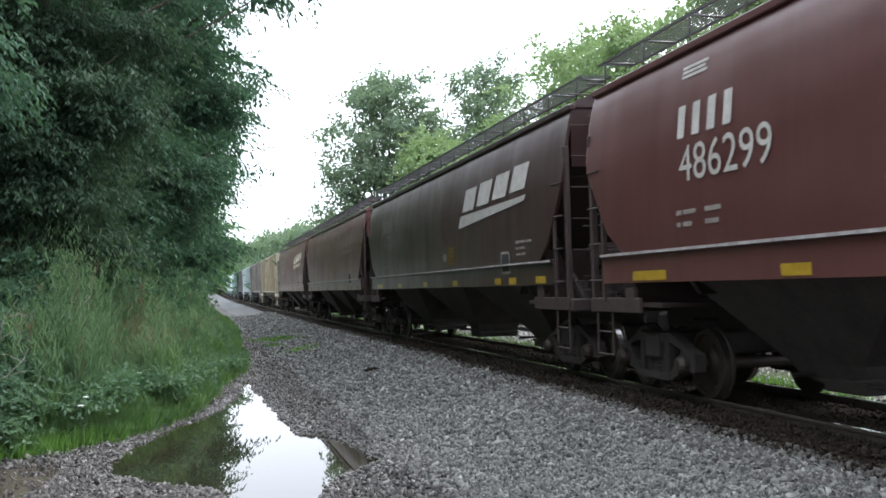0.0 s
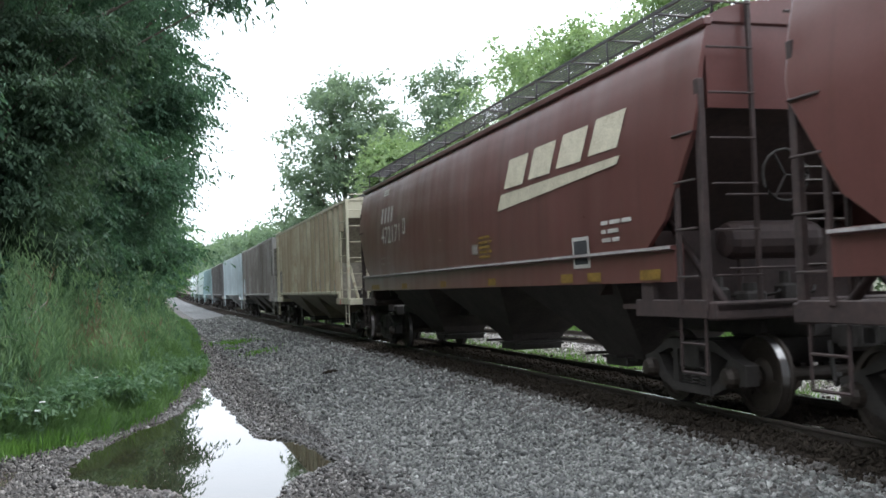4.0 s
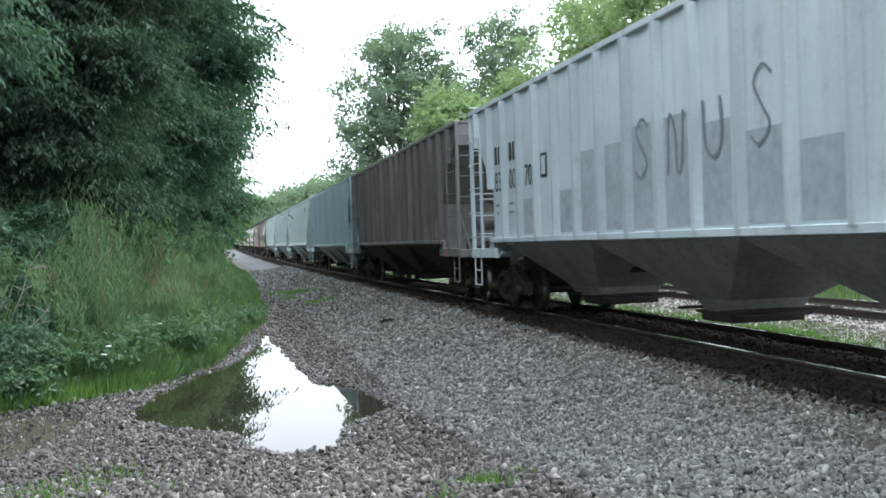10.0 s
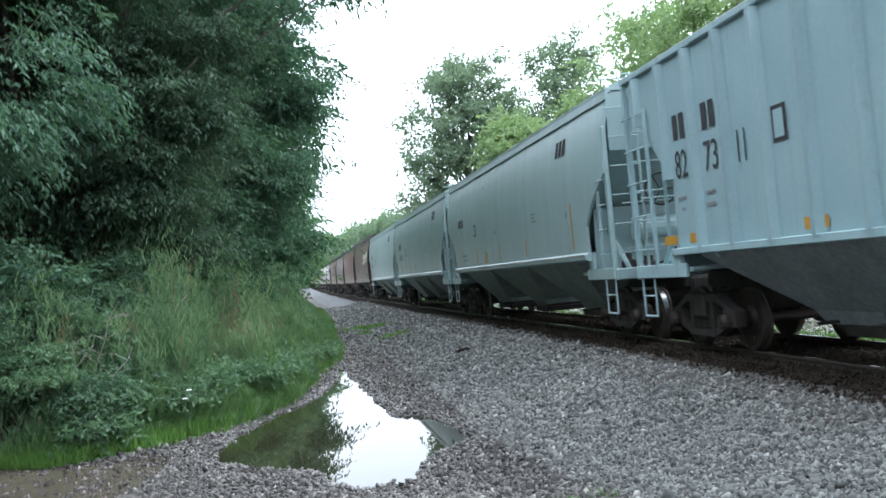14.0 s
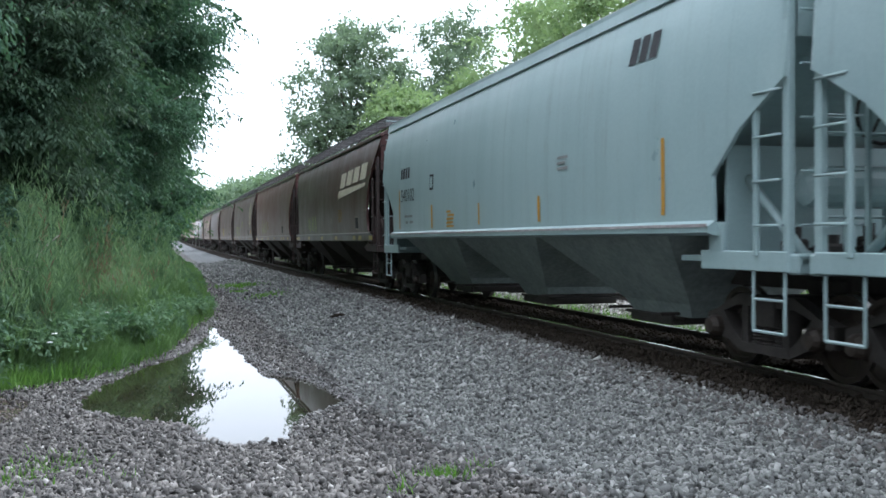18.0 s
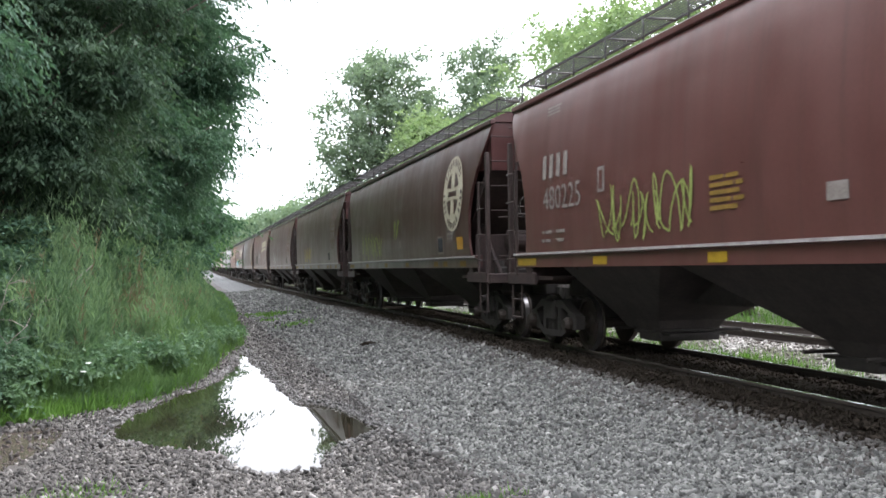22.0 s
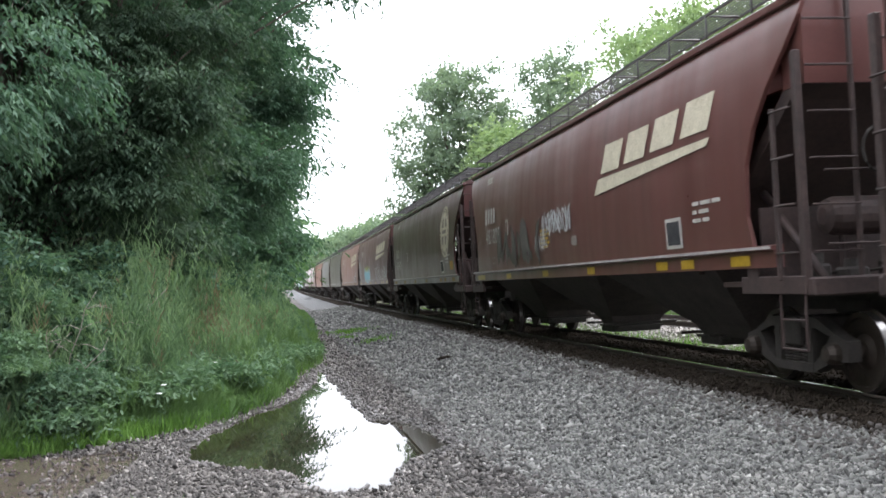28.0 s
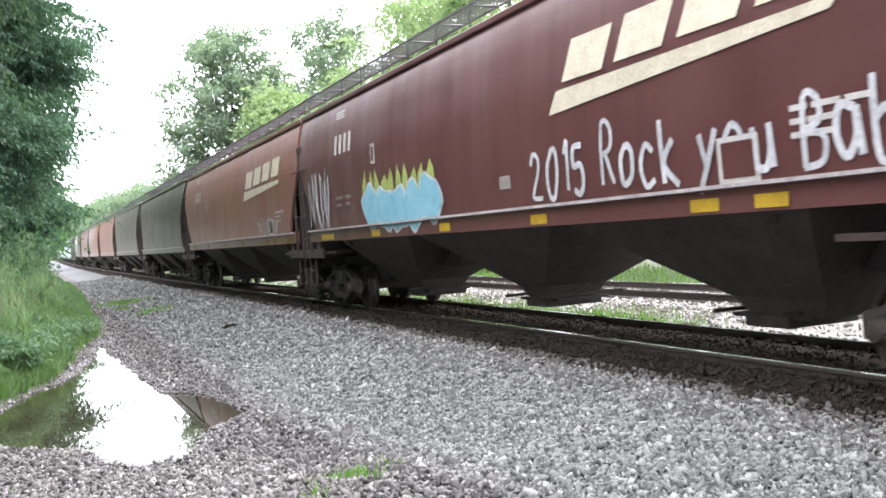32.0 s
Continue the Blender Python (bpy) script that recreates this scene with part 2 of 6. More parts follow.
def quick_mesh(name, verts, tris, mats, smooth=False, index=None):
    """A large triangle mesh from arrays."""
    me = bpy.data.meshes.new(name)
    me.vertices.add(len(verts))
    me.vertices.foreach_set("co", np.ascontiguousarray(verts, dtype=np.float32).ravel())
    me.loops.add(len(tris) * 3)
    me.loops.foreach_set("vertex_index", np.ascontiguousarray(tris, dtype=np.int32).ravel())
    me.polygons.add(len(tris))
    me.polygons.foreach_set("loop_start", np.arange(0, len(tris) * 3, 3, dtype=np.int32))
    for m in mats:
        me.materials.append(m)
    if index is not None:
        me.polygons.foreach_set("material_index", np.ascontiguousarray(index, dtype=np.int32))
    me.update()
    me.validate()
    if smooth:
        me.shade_smooth()
    return me


def steps(spans):
    out = []
    for a, b, s in spans:
        n = max(1, round((b - a) / s))
        out += [a + (b - a) * i / n for i in range(n)]
    return out + [spans[-1][1]]


def build_ground():
    xs = steps([(-600, -60, 90), (-60, -12, 8), (-12, -3, 0.75), (-3, 5.6, 0.14), (5.6, 9.6, 0.5), (9.6, 30, 1.2), (30, 80, 10), (80, 600, 100)])
    ys = steps([(-300, -10, 50), (-10, 4, 1.5), (4, 20, 0.14), (20, 32, 0.3), (32, 60, 1.0), (60, 260, 8), (260, 1500, 120)])
    verts = [(x, y, ground_z(x, min(y, 400))) for y in ys for x in xs]
    w = len(xs)
    faces, idx = [], []
    for j in range(len(ys) - 1):
        for i in range(w - 1):
            faces.append((j * w + i, j * w + i + 1, j * w + w + i + 1, j * w + w + i))
            x, y = 0.5 * (xs[i] + xs[i + 1]), 0.5 * (ys[j] + ys[j + 1])
            e = veg_edge(y)
            n2 = noise.noise((x * 0.8, y * 0.8, 9)) * 0.5
            if x < e - 0.15 + n2 * 0.4 and not (y < 13.6 + n2):
                k = 2
            elif y < 13.8 and x < -1.8 + n2 * 1.2 and y > 10.2 + n2 * 2:
                k = 3
            elif (9.3 + n2 < x < 10.3 + n2 and y > 13.5) or x > 15.2:
                k = 2
            elif -3 < x < 4 and 8 < y < 28 and water_depth(x, y) > -0.14 + n2 * 0.3:
                k = 5
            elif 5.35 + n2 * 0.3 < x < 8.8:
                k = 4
            elif x >= 8.8:
                k = 6
            elif x < 2.7 + n2:
                k = 1
            else:
                k = 0
            idx.append(k)
    ob = mesh_ob("ground", verts, faces, GRAVEL, smooth=True)
    for m in (ROADBED, SOIL, MUD, OILY_SHADE, WET, PALE):
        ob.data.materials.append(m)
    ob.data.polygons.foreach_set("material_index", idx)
    tagged(ob, "grey gravel track beside a railway ballast bank", "ground", kind="structure")


build_ground()


def build_water():
    m, n, l, p = node_mat("puddle_water")
    p.inputs["Base Color"].default_value = (0.02, 0.018, 0.011, 1)
    p.inputs["Roughness"].default_value = 0.015
    p.inputs["IOR"].default_value = 1.333
    p.inputs["Specular IOR Level"].default_value = 0.5
    bump(n, l, p, noise_tex(n, l, 1.2, 2, 0.4), 0.02, 0.01)
    ring = [(1.25 * (x - 0.6) + 0.6, 1.06 * (y - 15) + 15, 0.0) for x, y in WATER]
    ob = mesh_ob("puddle_water", ring, [tuple(range(len(ring)))], m)
    tagged(ob, "still rain puddle on the gravel track reflecting sky", "puddle", kind="structure")


build_water()


def part(name, bm, material, parent, label=""):
    me = bpy.data.meshes.new(name)
    bm.to_mesh(me)
    bm.free()
    me.materials.append(material)
    ob = new(name, me)
    ob.parent = parent
    if label:
        ob["label"] = label
    return ob


def box(bm, x0, x1, y0, y1, z0, z1, bevel=0.0):
    v = [bm.verts.new(c) for c in ((x0, y0, z0), (x1, y0, z0), (x1, y1, z0), (x0, y1, z0), (x0, y0, z1), (x1, y0, z1), (x1, y1, z1), (x0, y1, z1))]
    fs = [bm.faces.new([v[i] for i in q]) for q in ((3, 2, 1, 0), (4, 5, 6, 7), (0, 1, 5, 4), (1, 2, 6, 5), (2, 3, 7, 6), (3, 0, 4, 7))]
    if bevel:
        es = {e for f in fs for e in f.edges}
        bmesh.ops.bevel(bm, geom=list(es), offset=bevel, segments=1, affect="EDGES", profile=0.5)


def prism(bm, ring, axis, a, b):
    """Extrude a closed ring of 2D points along one axis from a to b."""
    put = {"x": lambda p, t: (t, p[0], p[1]), "y": lambda p, t: (p[0], t, p[1]), "z": lambda p, t: (p[0], p[1], t)}[axis]
    va, vb = [bm.verts.new(put(p, a)) for p in ring], [bm.verts.new(put(p, b)) for p in ring]
    n = len(ring)
    bm.faces.new(va)
    bm.faces.new(vb[::-1])
    for i in range(n):
        bm.faces.new((va[i], vb[i], vb[(i + 1) % n], va[(i + 1) % n]))
    bmesh.ops.recalc_face_normals(bm, faces=bm.faces[:])


def tube(bm, p, q, r, n=8):
    p, q = Vector(p), Vector(q)
    d = (q - p).normalized()
    u = d.orthogonal().normalized()
    w = d.cross(u)
    rings = [[bm.verts.new(c + (u * math.cos(k * 2 * math.pi / n) + w * math.sin(k * 2 * math.pi / n)) * r) for k in range(n)] for c in (p, q)]
    for k in range(n):
        bm.faces.new((rings[0][k], rings[0][(k + 1) % n], rings[1][(k + 1) % n], rings[1][k]))
    bm.faces.new(rings[0][::-1])
    bm.faces.new(rings[1])


def lathe(bm, prof, n=24, caps=True):
    """Turn a profile of (along, radius) about the x axis."""
    rings = []
    for a, r in prof:
        rings.append([bm.verts.new((a, r * math.cos(2 * math.pi * k / n), r * math.sin(2 * math.pi * k / n))) for k in range(n)])
    for i in range(len(rings) - 1):
        for k in range(n):
            bm.faces.new((rings[i][k], rings[i][(k + 1) % n], rings[i + 1][(k + 1) % n], rings[i + 1][k]))
    if caps:
        bm.faces.new(rings[0][::-1])
        bm.faces.new(rings[-1])
    bmesh.ops.recalc_face_normals(bm, faces=bm.faces[:])


def limb(bm, pts, radii, n=7):
    rings = []
    for i, (p, r) in enumerate(zip(pts, radii)):
        d = (Vector(pts[min(i + 1, len(pts) - 1)]) - Vector(pts[max(i - 1, 0)])).normalized()
        u = d.orthogonal().normalized()
        w = d.cross(u)
        rings.append([bm.verts.new(Vector(p) + (u * math.cos(2 * math.pi * k / n) + w * math.sin(2 * math.pi * k / n)) * r) for k in range(n)])
    for a, b in zip(rings, rings[1:]):
        for k in range(n):
            f = bm.faces.new((a[k], a[(k + 1) % n], b[(k + 1) % n], b[k]))
            f.smooth = True
    bm.faces.new(rings[-1])
    bm.faces.new(rings[0][::-1])


def track(name, cx, y0, y1, label, y_ties):
    base = new(name)
    tagged(base, label, "railway track", kind="structure")
    ys = steps([(y0, 60, 8), (60, y1, 20)])
    for side in (-0.755, 0.755):
        for pname, prof, m in (("rail", [(-0.07, -0.18), (0.07, -0.18), (0.07, -0.165), (0.012, -0.14), (0.012, -0.05), (0.036, -0.035), (0.036, -0.01), (0.03, -0.0015), (-0.03, -0.0015), (-0.036, -0.01), (-0.036, -0.035), (-0.012, -0.05), (-0.012, -0.14), (-0.07, -0.165)], RAIL),
                               ("rail_head", [(-0.029, -0.003), (0.029, -0.003), (0.028, 0.0), (-0.028, 0.0)], RAIL_TOP)):
            n = len(prof)
            verts = [(cx + side + px, y, RAIL_Z + pz + rise(y)) for y in ys for px, pz in prof]
            faces = [(j * n + i, j * n + (i + 1) % n, j * n + n + (i + 1) % n, j * n + n + i) for j in range(len(ys) - 1) for i in range(n)]
            mesh_ob(pname, verts, faces, m, base)
    bm = bmesh.new()
    box(bm, -1.3, 1.3, -0.115, 0.115, -0.17, 0, 0.012)
    tie_mesh = part("tie", bm, TIE_WOOD, base)
    tie_mesh.location = (cx, y_ties[0], RAIL_Z - 0.172 + rise(y_ties[0]))
    y, rnd = y_ties[0] + 0.54, random.Random(3)
    while y < y_ties[1]:
        t = tie_mesh.copy()
        scene.collection.objects.link(t)
        t.location = (cx + rnd.uniform(-0.05, 0.05), y, RAIL_Z - 0.172 - rnd.uniform(0, 0.02) + rise(y))
        t.rotation_euler = (0, 0, rnd.uniform(-0.015, 0.015))
        y += 0.54


track("railway_track", TRACK_X, -60, 640, "rusty rails with polished heads on dark timber ties in ballast", (2, 60))
track("second_railway_track", FAR_TRACK_X, -60, 300, "second pair of rails on ties beyond a grass strip", (2, 60))

# ---- the train ----
STEEL_DARK = plain("grimy_truck_steel", (0.02, 0.0175, 0.016), (0.048, 0.041, 0.036), 5, 0.75, 0.2, 0.4)
WHEEL_STEEL = plain("brown_wheel_steel", (0.022, 0.017, 0.014), (0.055, 0.042, 0.033), 6, 0.6, 0.4, 0.2)
TREAD = plain("bright_wheel_tread", (0.35, 0.34, 0.33), (0.5, 0.49, 0.48), 20, 0.3, 1.0, 0.05)
PAINTS = {
    "red": car_paint("mineral_red_paint", (0.085, 0.03, 0.028), (0.13, 0.052, 0.047), (0.045, 0.022, 0.02), 0.12, 0.27, buckle=0.85),
    "brown": car_paint("brown_red_paint", (0.10, 0.039, 0.034), (0.155, 0.064, 0.056), (0.052, 0.032, 0.027), 0.12, 0.26, buckle=0.85),
    "maroon": car_paint("dull_maroon_paint", (0.055, 0.022, 0.02), (0.095, 0.037, 0.034), (0.032, 0.022, 0.018), 0.12, 0.26, buckle=0.85),
    "dark": car_paint("dark_brown_paint", (0.035, 0.017, 0.016), (0.065, 0.034, 0.031), (0.02, 0.013, 0.012), 0.1, 0.26, buckle=0.85),
    "faded": car_paint("weathered_red_paint", (0.12, 0.052, 0.044), (0.17, 0.08, 0.066), (0.07, 0.036, 0.03), 0.15, 0.28, buckle=0.85),
    "salmon": car_paint("faded_red_paint", (0.17, 0.065, 0.045), (0.25, 0.115, 0.085), (0.10, 0.05, 0.035), 0.2, 0.32, buckle=0.85),
    "olive": car_paint("dirty_olive_brown_paint", (0.045, 0.038, 0.026), (0.09, 0.075, 0.05), (0.025, 0.02, 0.014), 0.2, 0.32),
    "beige": car_paint("weathered_cream_paint", (0.47, 0.435, 0.305), (0.60, 0.565, 0.43), (0.38, 0.335, 0.225), 0.45, 0.55, (0.25, 0.095, 0.035), runs=(1.0, (0.17, 0.085, 0.035))),
    "rusty": car_paint("rusty_grey_paint", (0.2, 0.195, 0.182), (0.43, 0.42, 0.395), (0.085, 0.068, 0.056), 1.0, 0.6, (0.1, 0.05, 0.028), runs=(1.0, (0.08, 0.05, 0.033))),
    "silver": car_paint("light_silver_grey_paint", (0.42, 0.50, 0.535), (0.60, 0.675, 0.70), (0.33, 0.365, 0.365), 0.2, 0.5, runs=(0.6, (0.24, 0.25, 0.24))),
    "smoke": car_paint("smoke_stained_grey_paint", (0.105, 0.105, 0.106), (0.225, 0.222, 0.216), (0.045, 0.041, 0.038), 0.3, 0.6, (0.09, 0.055, 0.038), runs=(0.9, (0.05, 0.036, 0.028))),
    "blue": car_paint("pale_blue_paint", (0.27, 0.39, 0.415), (0.36, 0.485, 0.50), (0.23, 0.33, 0.345), 0.1, 0.45, runs=(0.5, (0.17, 0.22, 0.23))),
    "sage": car_paint("pale_grey_green_paint", (0.26, 0.355, 0.36), (0.34, 0.435, 0.43), (0.19, 0.255, 0.25), 0.08, 0.25, buckle=0.8),
}

KINDS = {
    # pitch over couplers, z levels with (half width, end inset)
    "curved": dict(pitch=19.3, gap=1.35, bay_shift=0.5, levels=[(1.62, 1.545, 1.05), (2.0, 1.57, 1.15), (2.6, 1.575, 1.1), (3.0, 1.56, 0.92), (3.4, 1.53, 0.62), (3.8, 1.48, 0.25), (4.1, 1.42, 0.04), (4.3, 1.36, 0.0)], bays=3, step=4.8, outlet=(0.45, 0.3), sill=(1.40, 1.64)),
    "angled": dict(pitch=19.6, levels=[(1.66, 1.55, 1.1), (2.2, 1.57, 0.72), (3.1, 1.56, 0.05), (3.3, 1.545, 0.0), (3.8, 1.48, 0.0), (4.08, 1.42, 0.0), (4.26, 1.36, 0.0)], bays=3, step=5.0, outlet=(0.42, 0.28), sill=(1.46, 1.72)),
    "deep": dict(pitch=19.6, levels=[(1.84, 1.55, 1.3), (2.2, 1.57, 0.72), (3.1, 1.56, 0.05), (3.3, 1.545, 0.0), (3.8, 1.48, 0.0), (4.08, 1.42, 0.0), (4.26, 1.36, 0.0)], bays=3, step=4.8, outlet=(0.45, 0.3), sill=(1.5, 1.9)),
    "ribbed": dict(pitch=19.8, levels=[(1.5, 1.47, 1.7), (2.45, 1.47, 1.7), (3.0, 1.47, 1.15), (3.9, 1.47, 0.28), (4.12, 1.47, 0.06), (4.26, 1.47, 0.0)], bays=3, step=4.5, outlet=(0.5, 0.36), sill=(1.42, 1.52)),
    "flanged": dict(pitch=18.3, gap=0.8, levels=[(1.6, 1.56, 1.25), (2.1, 1.57, 1.25), (2.55, 1.57, 0.72), (2.95, 1.56, 0.0), (3.5, 1.52, 0.0), (3.9, 1.46, 0.0), (4.2, 1.39, 0.0), (4.38, 1.33, 0.0)], bays=3, step=4.4, outlet=(0.62, 0.55), sill=(1.46, 1.62)),
}
KINDS["short"] = dict(KINDS["curved"], pitch=18.0, step=4.4, bay_shift=0.3)
WHEEL_R, GAP = 0.44, 1.35
# hopper bottoms: road grime and underbody shade mixed into one dark colour
GRIMY_SHADE = plain("grime_and_underbody_shade", (0.026, 0.0215, 0.0195), (0.058, 0.047, 0.042), 2.5, 0.9, 0, 0.4)
# worn sill paint, with skylight on the lip put into its pale colour
WORN_LIT_EDGE = plain("worn_skylit_edge_paint", (0.22, 0.19, 0.185), (0.46, 0.43, 0.42), 1.4, 0.5, 0, 0.1, (1, 3, 1))
# pale colour that paints the sky's gleam on the roof rail
EDGE_GLEAM = plain("painted_edge_gleam", (0.42, 0.42, 0.42), (0.66, 0.66, 0.66), 1.4, 0.4, 0, 0.1, (1, 3, 1))
# dust plus the shade between cars, both painted into the end parts' colour
END_GRIME_SHADE = plain("dusty_shaded_end_paint", (0.022, 0.014, 0.013), (0.055, 0.033, 0.029), 2, 0.7, 0, 0.3)
# cream darkened by dust and by the recess shade painted in with it
DUSTY_SHADED_END = plain("dust_and_shade_on_cream_paint", (0.17, 0.15, 0.125), (0.33, 0.295, 0.245), 1.4, 0.75, 0, 0.2)
GRATE = plain("galvanised_grating", (0.05, 0.05, 0.05), (0.11, 0.11, 0.11), 8, 0.55, 0.3, 0.2)


def half_width(kind, z):
    return lerp_lin(z, [(a, b) for a, b, c in KINDS[kind]["levels"]])


def lerp_lin(x, pts):
    if x <= pts[0][0]:
        return pts[0][1]
    for (a, u), (b, v) in zip(pts, pts[1:]):
        if x <= b:
            return u + (v - u) * (x - a) / (b - a)
    return pts[-1][1]


def side_sheet(kind, sign):
    """One side of the body: an outer and an inner skin joined round the edge."""
    k = KINDS[kind]
    hl = (k["pitch"] - k.get("gap", GAP)) / 2
    bm = bmesh.new()
    lv = []
    lo = k["levels"]
    for (z0, w0, i0), (z1, w1, i1) in zip(lo, lo[1:]):
        lv += [(z0 + (z1 - z0) * j / 3, w0 + (w1 - w0) * j / 3, i0 + (i1 - i0) * j / 3) for j in range(3)]
    lv.append(lo[-1])
    lv.insert(1, tuple(p + (q - p) * 0.04 for p, q in zip(lv[0], lv[1])))
    lv.insert(-1, tuple(q + (p - q) * 0.04 for p, q in zip(lv[-2], lv[-1])))
    at = [0, 0.0012] + [j / 12 for j in range(1, 12)] + [0.9988, 1]
    cols = len(at) - 1
    skins = []
    for off in (0.0, 0.05):
        skins.append([[bm.verts.new((sign * (w - off), -(hl - i) + 2 * (hl - i) * f, z)) for f in at] for z, w, i in lv])
    for s, g in enumerate(skins):
        for r in range(len(lv) - 1):
            for c in range(cols):
                f = bm.faces.new((g[r][c], g[r][c + 1], g[r + 1][c + 1], g[r + 1][c]))
                f.smooth = True
    a, b = skins
    n = len(lv) - 1
    for r in range(n):
        bm.faces.new((a[r][0], a[r + 1][0], b[r + 1][0], b[r][0]))
        bm.faces.new((a[r][cols], b[r][cols], b[r + 1][cols], a[r + 1][cols]))
    for c in range(cols):
        bm.faces.new((a[0][c], b[0][c], b[0][c + 1], a[0][c + 1]))
        bm.faces.new((a[n][c], a[n][c + 1], b[n][c + 1], b[n][c]))
    bmesh.ops.recalc_face_normals(bm, faces=bm.faces[:])
    return bm


def build_truck(y, parent):
    """One truck: bolster, two side frames with springs and caps, two wheelsets."""
    bm = bmesh.new()
    box(bm, -1.15, 1.15, -0.2, 0.2, 0.48, 0.82, 0.03)
    box(bm, -0.35, 0.35, -0.35, 0.35, 0.8, 1.0, 0.04)
    truck = part("truck", bm, STEEL_DARK, parent, "grimy cast steel freight truck")
    truck.location = (0, y, 0)
    for s in (-1, 1):
        bm = bmesh.new()
        x = s * 1.02
        prism(bm, [(0.42, 0.2), (0.42, 0.3), (-0.42, 0.3), (-0.42, 0.2)], "x", x - 0.09, x + 0.09)
        prism(bm, [(-1.12, 0.36), (-0.8, 0.34), (-0.42, 0.2), (-0.42, 0.3), (-0.6, 0.42), (-0.78, 0.62), (-0.5, 0.7), (0.5, 0.7), (0.78, 0.62), (0.6, 0.42), (0.42, 0.3), (0.42, 0.2), (0.8, 0.34), (1.12, 0.36), (1.12, 0.58), (0.9, 0.64), (0.5, 0.82), (-0.5, 0.82), (-0.9, 0.64), (-1.12, 0.58)], "x", x - 0.08, x + 0.08)
        for c in (-0.36, 0.36):
            box(bm, x - 0.08, x + 0.08, c - 0.06, c + 0.06, 0.28, 0.72)
        part("side_frame", bm, STEEL_DARK, truck)
        for c in (-0.2, 0, 0.2):
            bm = bmesh.new()
            lathe(bm, [(0.0, 0.05)] + [(0.012 * j, 0.078 if j % 3 else 0.05) for j in range(1, 20)] + [(0.24, 0.05)], 8)
            for v in bm.verts:
                v.co = Vector((x + v.co.y, c + v.co.z, 0.3 + v.co.x))
            part("coil_spring", bm, STEEL_DARK, truck)
        for c in (-0.89, 0.89):
            bm = bmesh.new()
            lathe(bm, [(0, 0.12), (0.1, 0.12), (0.16, 0.085), (0.17, 0.03)], 12)
            for v in bm.verts:
                v.co.x = x + s * (0.05 + v.co.x)
                v.co.y += c
                v.co.z += WHEEL_R
            part("bearing_cap", bm, WHEEL_STEEL, truck, "rusty brown bearing cap")
    sets = []
    for c in (-0.89, 0.89):
        bm = bmesh.new()
        lathe(bm, [(-1.1, 0.07), (-0.85, 0.08), (-0.6, 0.08), (0.6, 0.08), (0.85, 0.08), (1.1, 0.07)], 12)
        ws = part("wheelset", bm, WHEEL_STEEL, truck)
        ws.matrix_parent_inverse = Matrix.Translation((0, c, WHEEL_R))
        for s in (-1, 1):
            bm = bmesh.new()
            prof = [(0.66, WHEEL_R + 0.026), (0.69, WHEEL_R + 0.026), (0.705, WHEEL_R), (0.80, WHEEL_R - 0.004), (0.80, WHEEL_R - 0.06), (0.765, WHEEL_R - 0.07), (0.75, 0.2), (0.80, 0.13), (0.80, 0.08), (0.62, 0.08), (0.62, 0.14), (0.68, 0.2), (0.68, WHEEL_R - 0.08), (0.66, WHEEL_R - 0.06)]
            lathe(bm, [(s * a, r) for a, r in prof], 28)
            for k in range(3):
                t = k * 2.1
                tube(bm, (s * 0.77, 0.27 * math.cos(t), 0.27 * math.sin(t)), (s * 0.785, 0.27 * math.cos(t), 0.27 * math.sin(t)), 0.03, 8)
            wheel = part("wheel", bm, WHEEL_STEEL, ws)
            bm = bmesh.new()
            lathe(bm, [(s * 0.712, WHEEL_R - 0.01), (s * 0.712, WHEEL_R + 0.0005), (s * 0.794, WHEEL_R - 0.003), (s * 0.794, WHEEL_R - 0.01)], 28, False)
            part("tread", bm, TREAD, ws, "bright worn wheel tread")
        sets.append(ws)
    return sets


def ladder(car, x, y0, y1, z0, z1, paint, count, r=0.013):
    """Upright side rails and rungs in the plane of the car's side."""
    bm = bmesh.new()
    y = min(y0, y1, key=abs)
    box(bm, x - 0.025, x + 0.025, y - 0.03, y + 0.03, z0, z1, 0.008)
    lad = part("ladder", bm, paint, car)
    for j in range(count):
        bm = bmesh.new()
        z = z0 + 0.3 + (z1 - z0 - 0.35) * j / (count - 1)
        o = math.copysign(0.04, x)
        limb(bm, [(x, y0, z), (x + o, y0 + 0.01, z), (x + o, y1 - 0.01, z), (x, y1, z)], [r] * 4, 6)
        part("rung", bm, paint, lad)
    return lad


def end_ladder(car, y, x0, x1, z0, z1, paint, count, out):
    bm = bmesh.new()
    x = min(x0, x1, key=abs)
    box(bm, x - 0.025, x + 0.025, y - 0.025, y + 0.025, z0, z1, 0.008)
    lad = part("end_ladder", bm, paint, car)
    for j in range(count):
        bm = bmesh.new()
        z = z0 + 0.3 + (z1 - z0 - 0.35) * j / (count - 1)
        tube(bm, (x0, y + out * 0.05, z), (x1, y + out * 0.05, z), 0.013, 6)
        part("rung", bm, paint, lad)


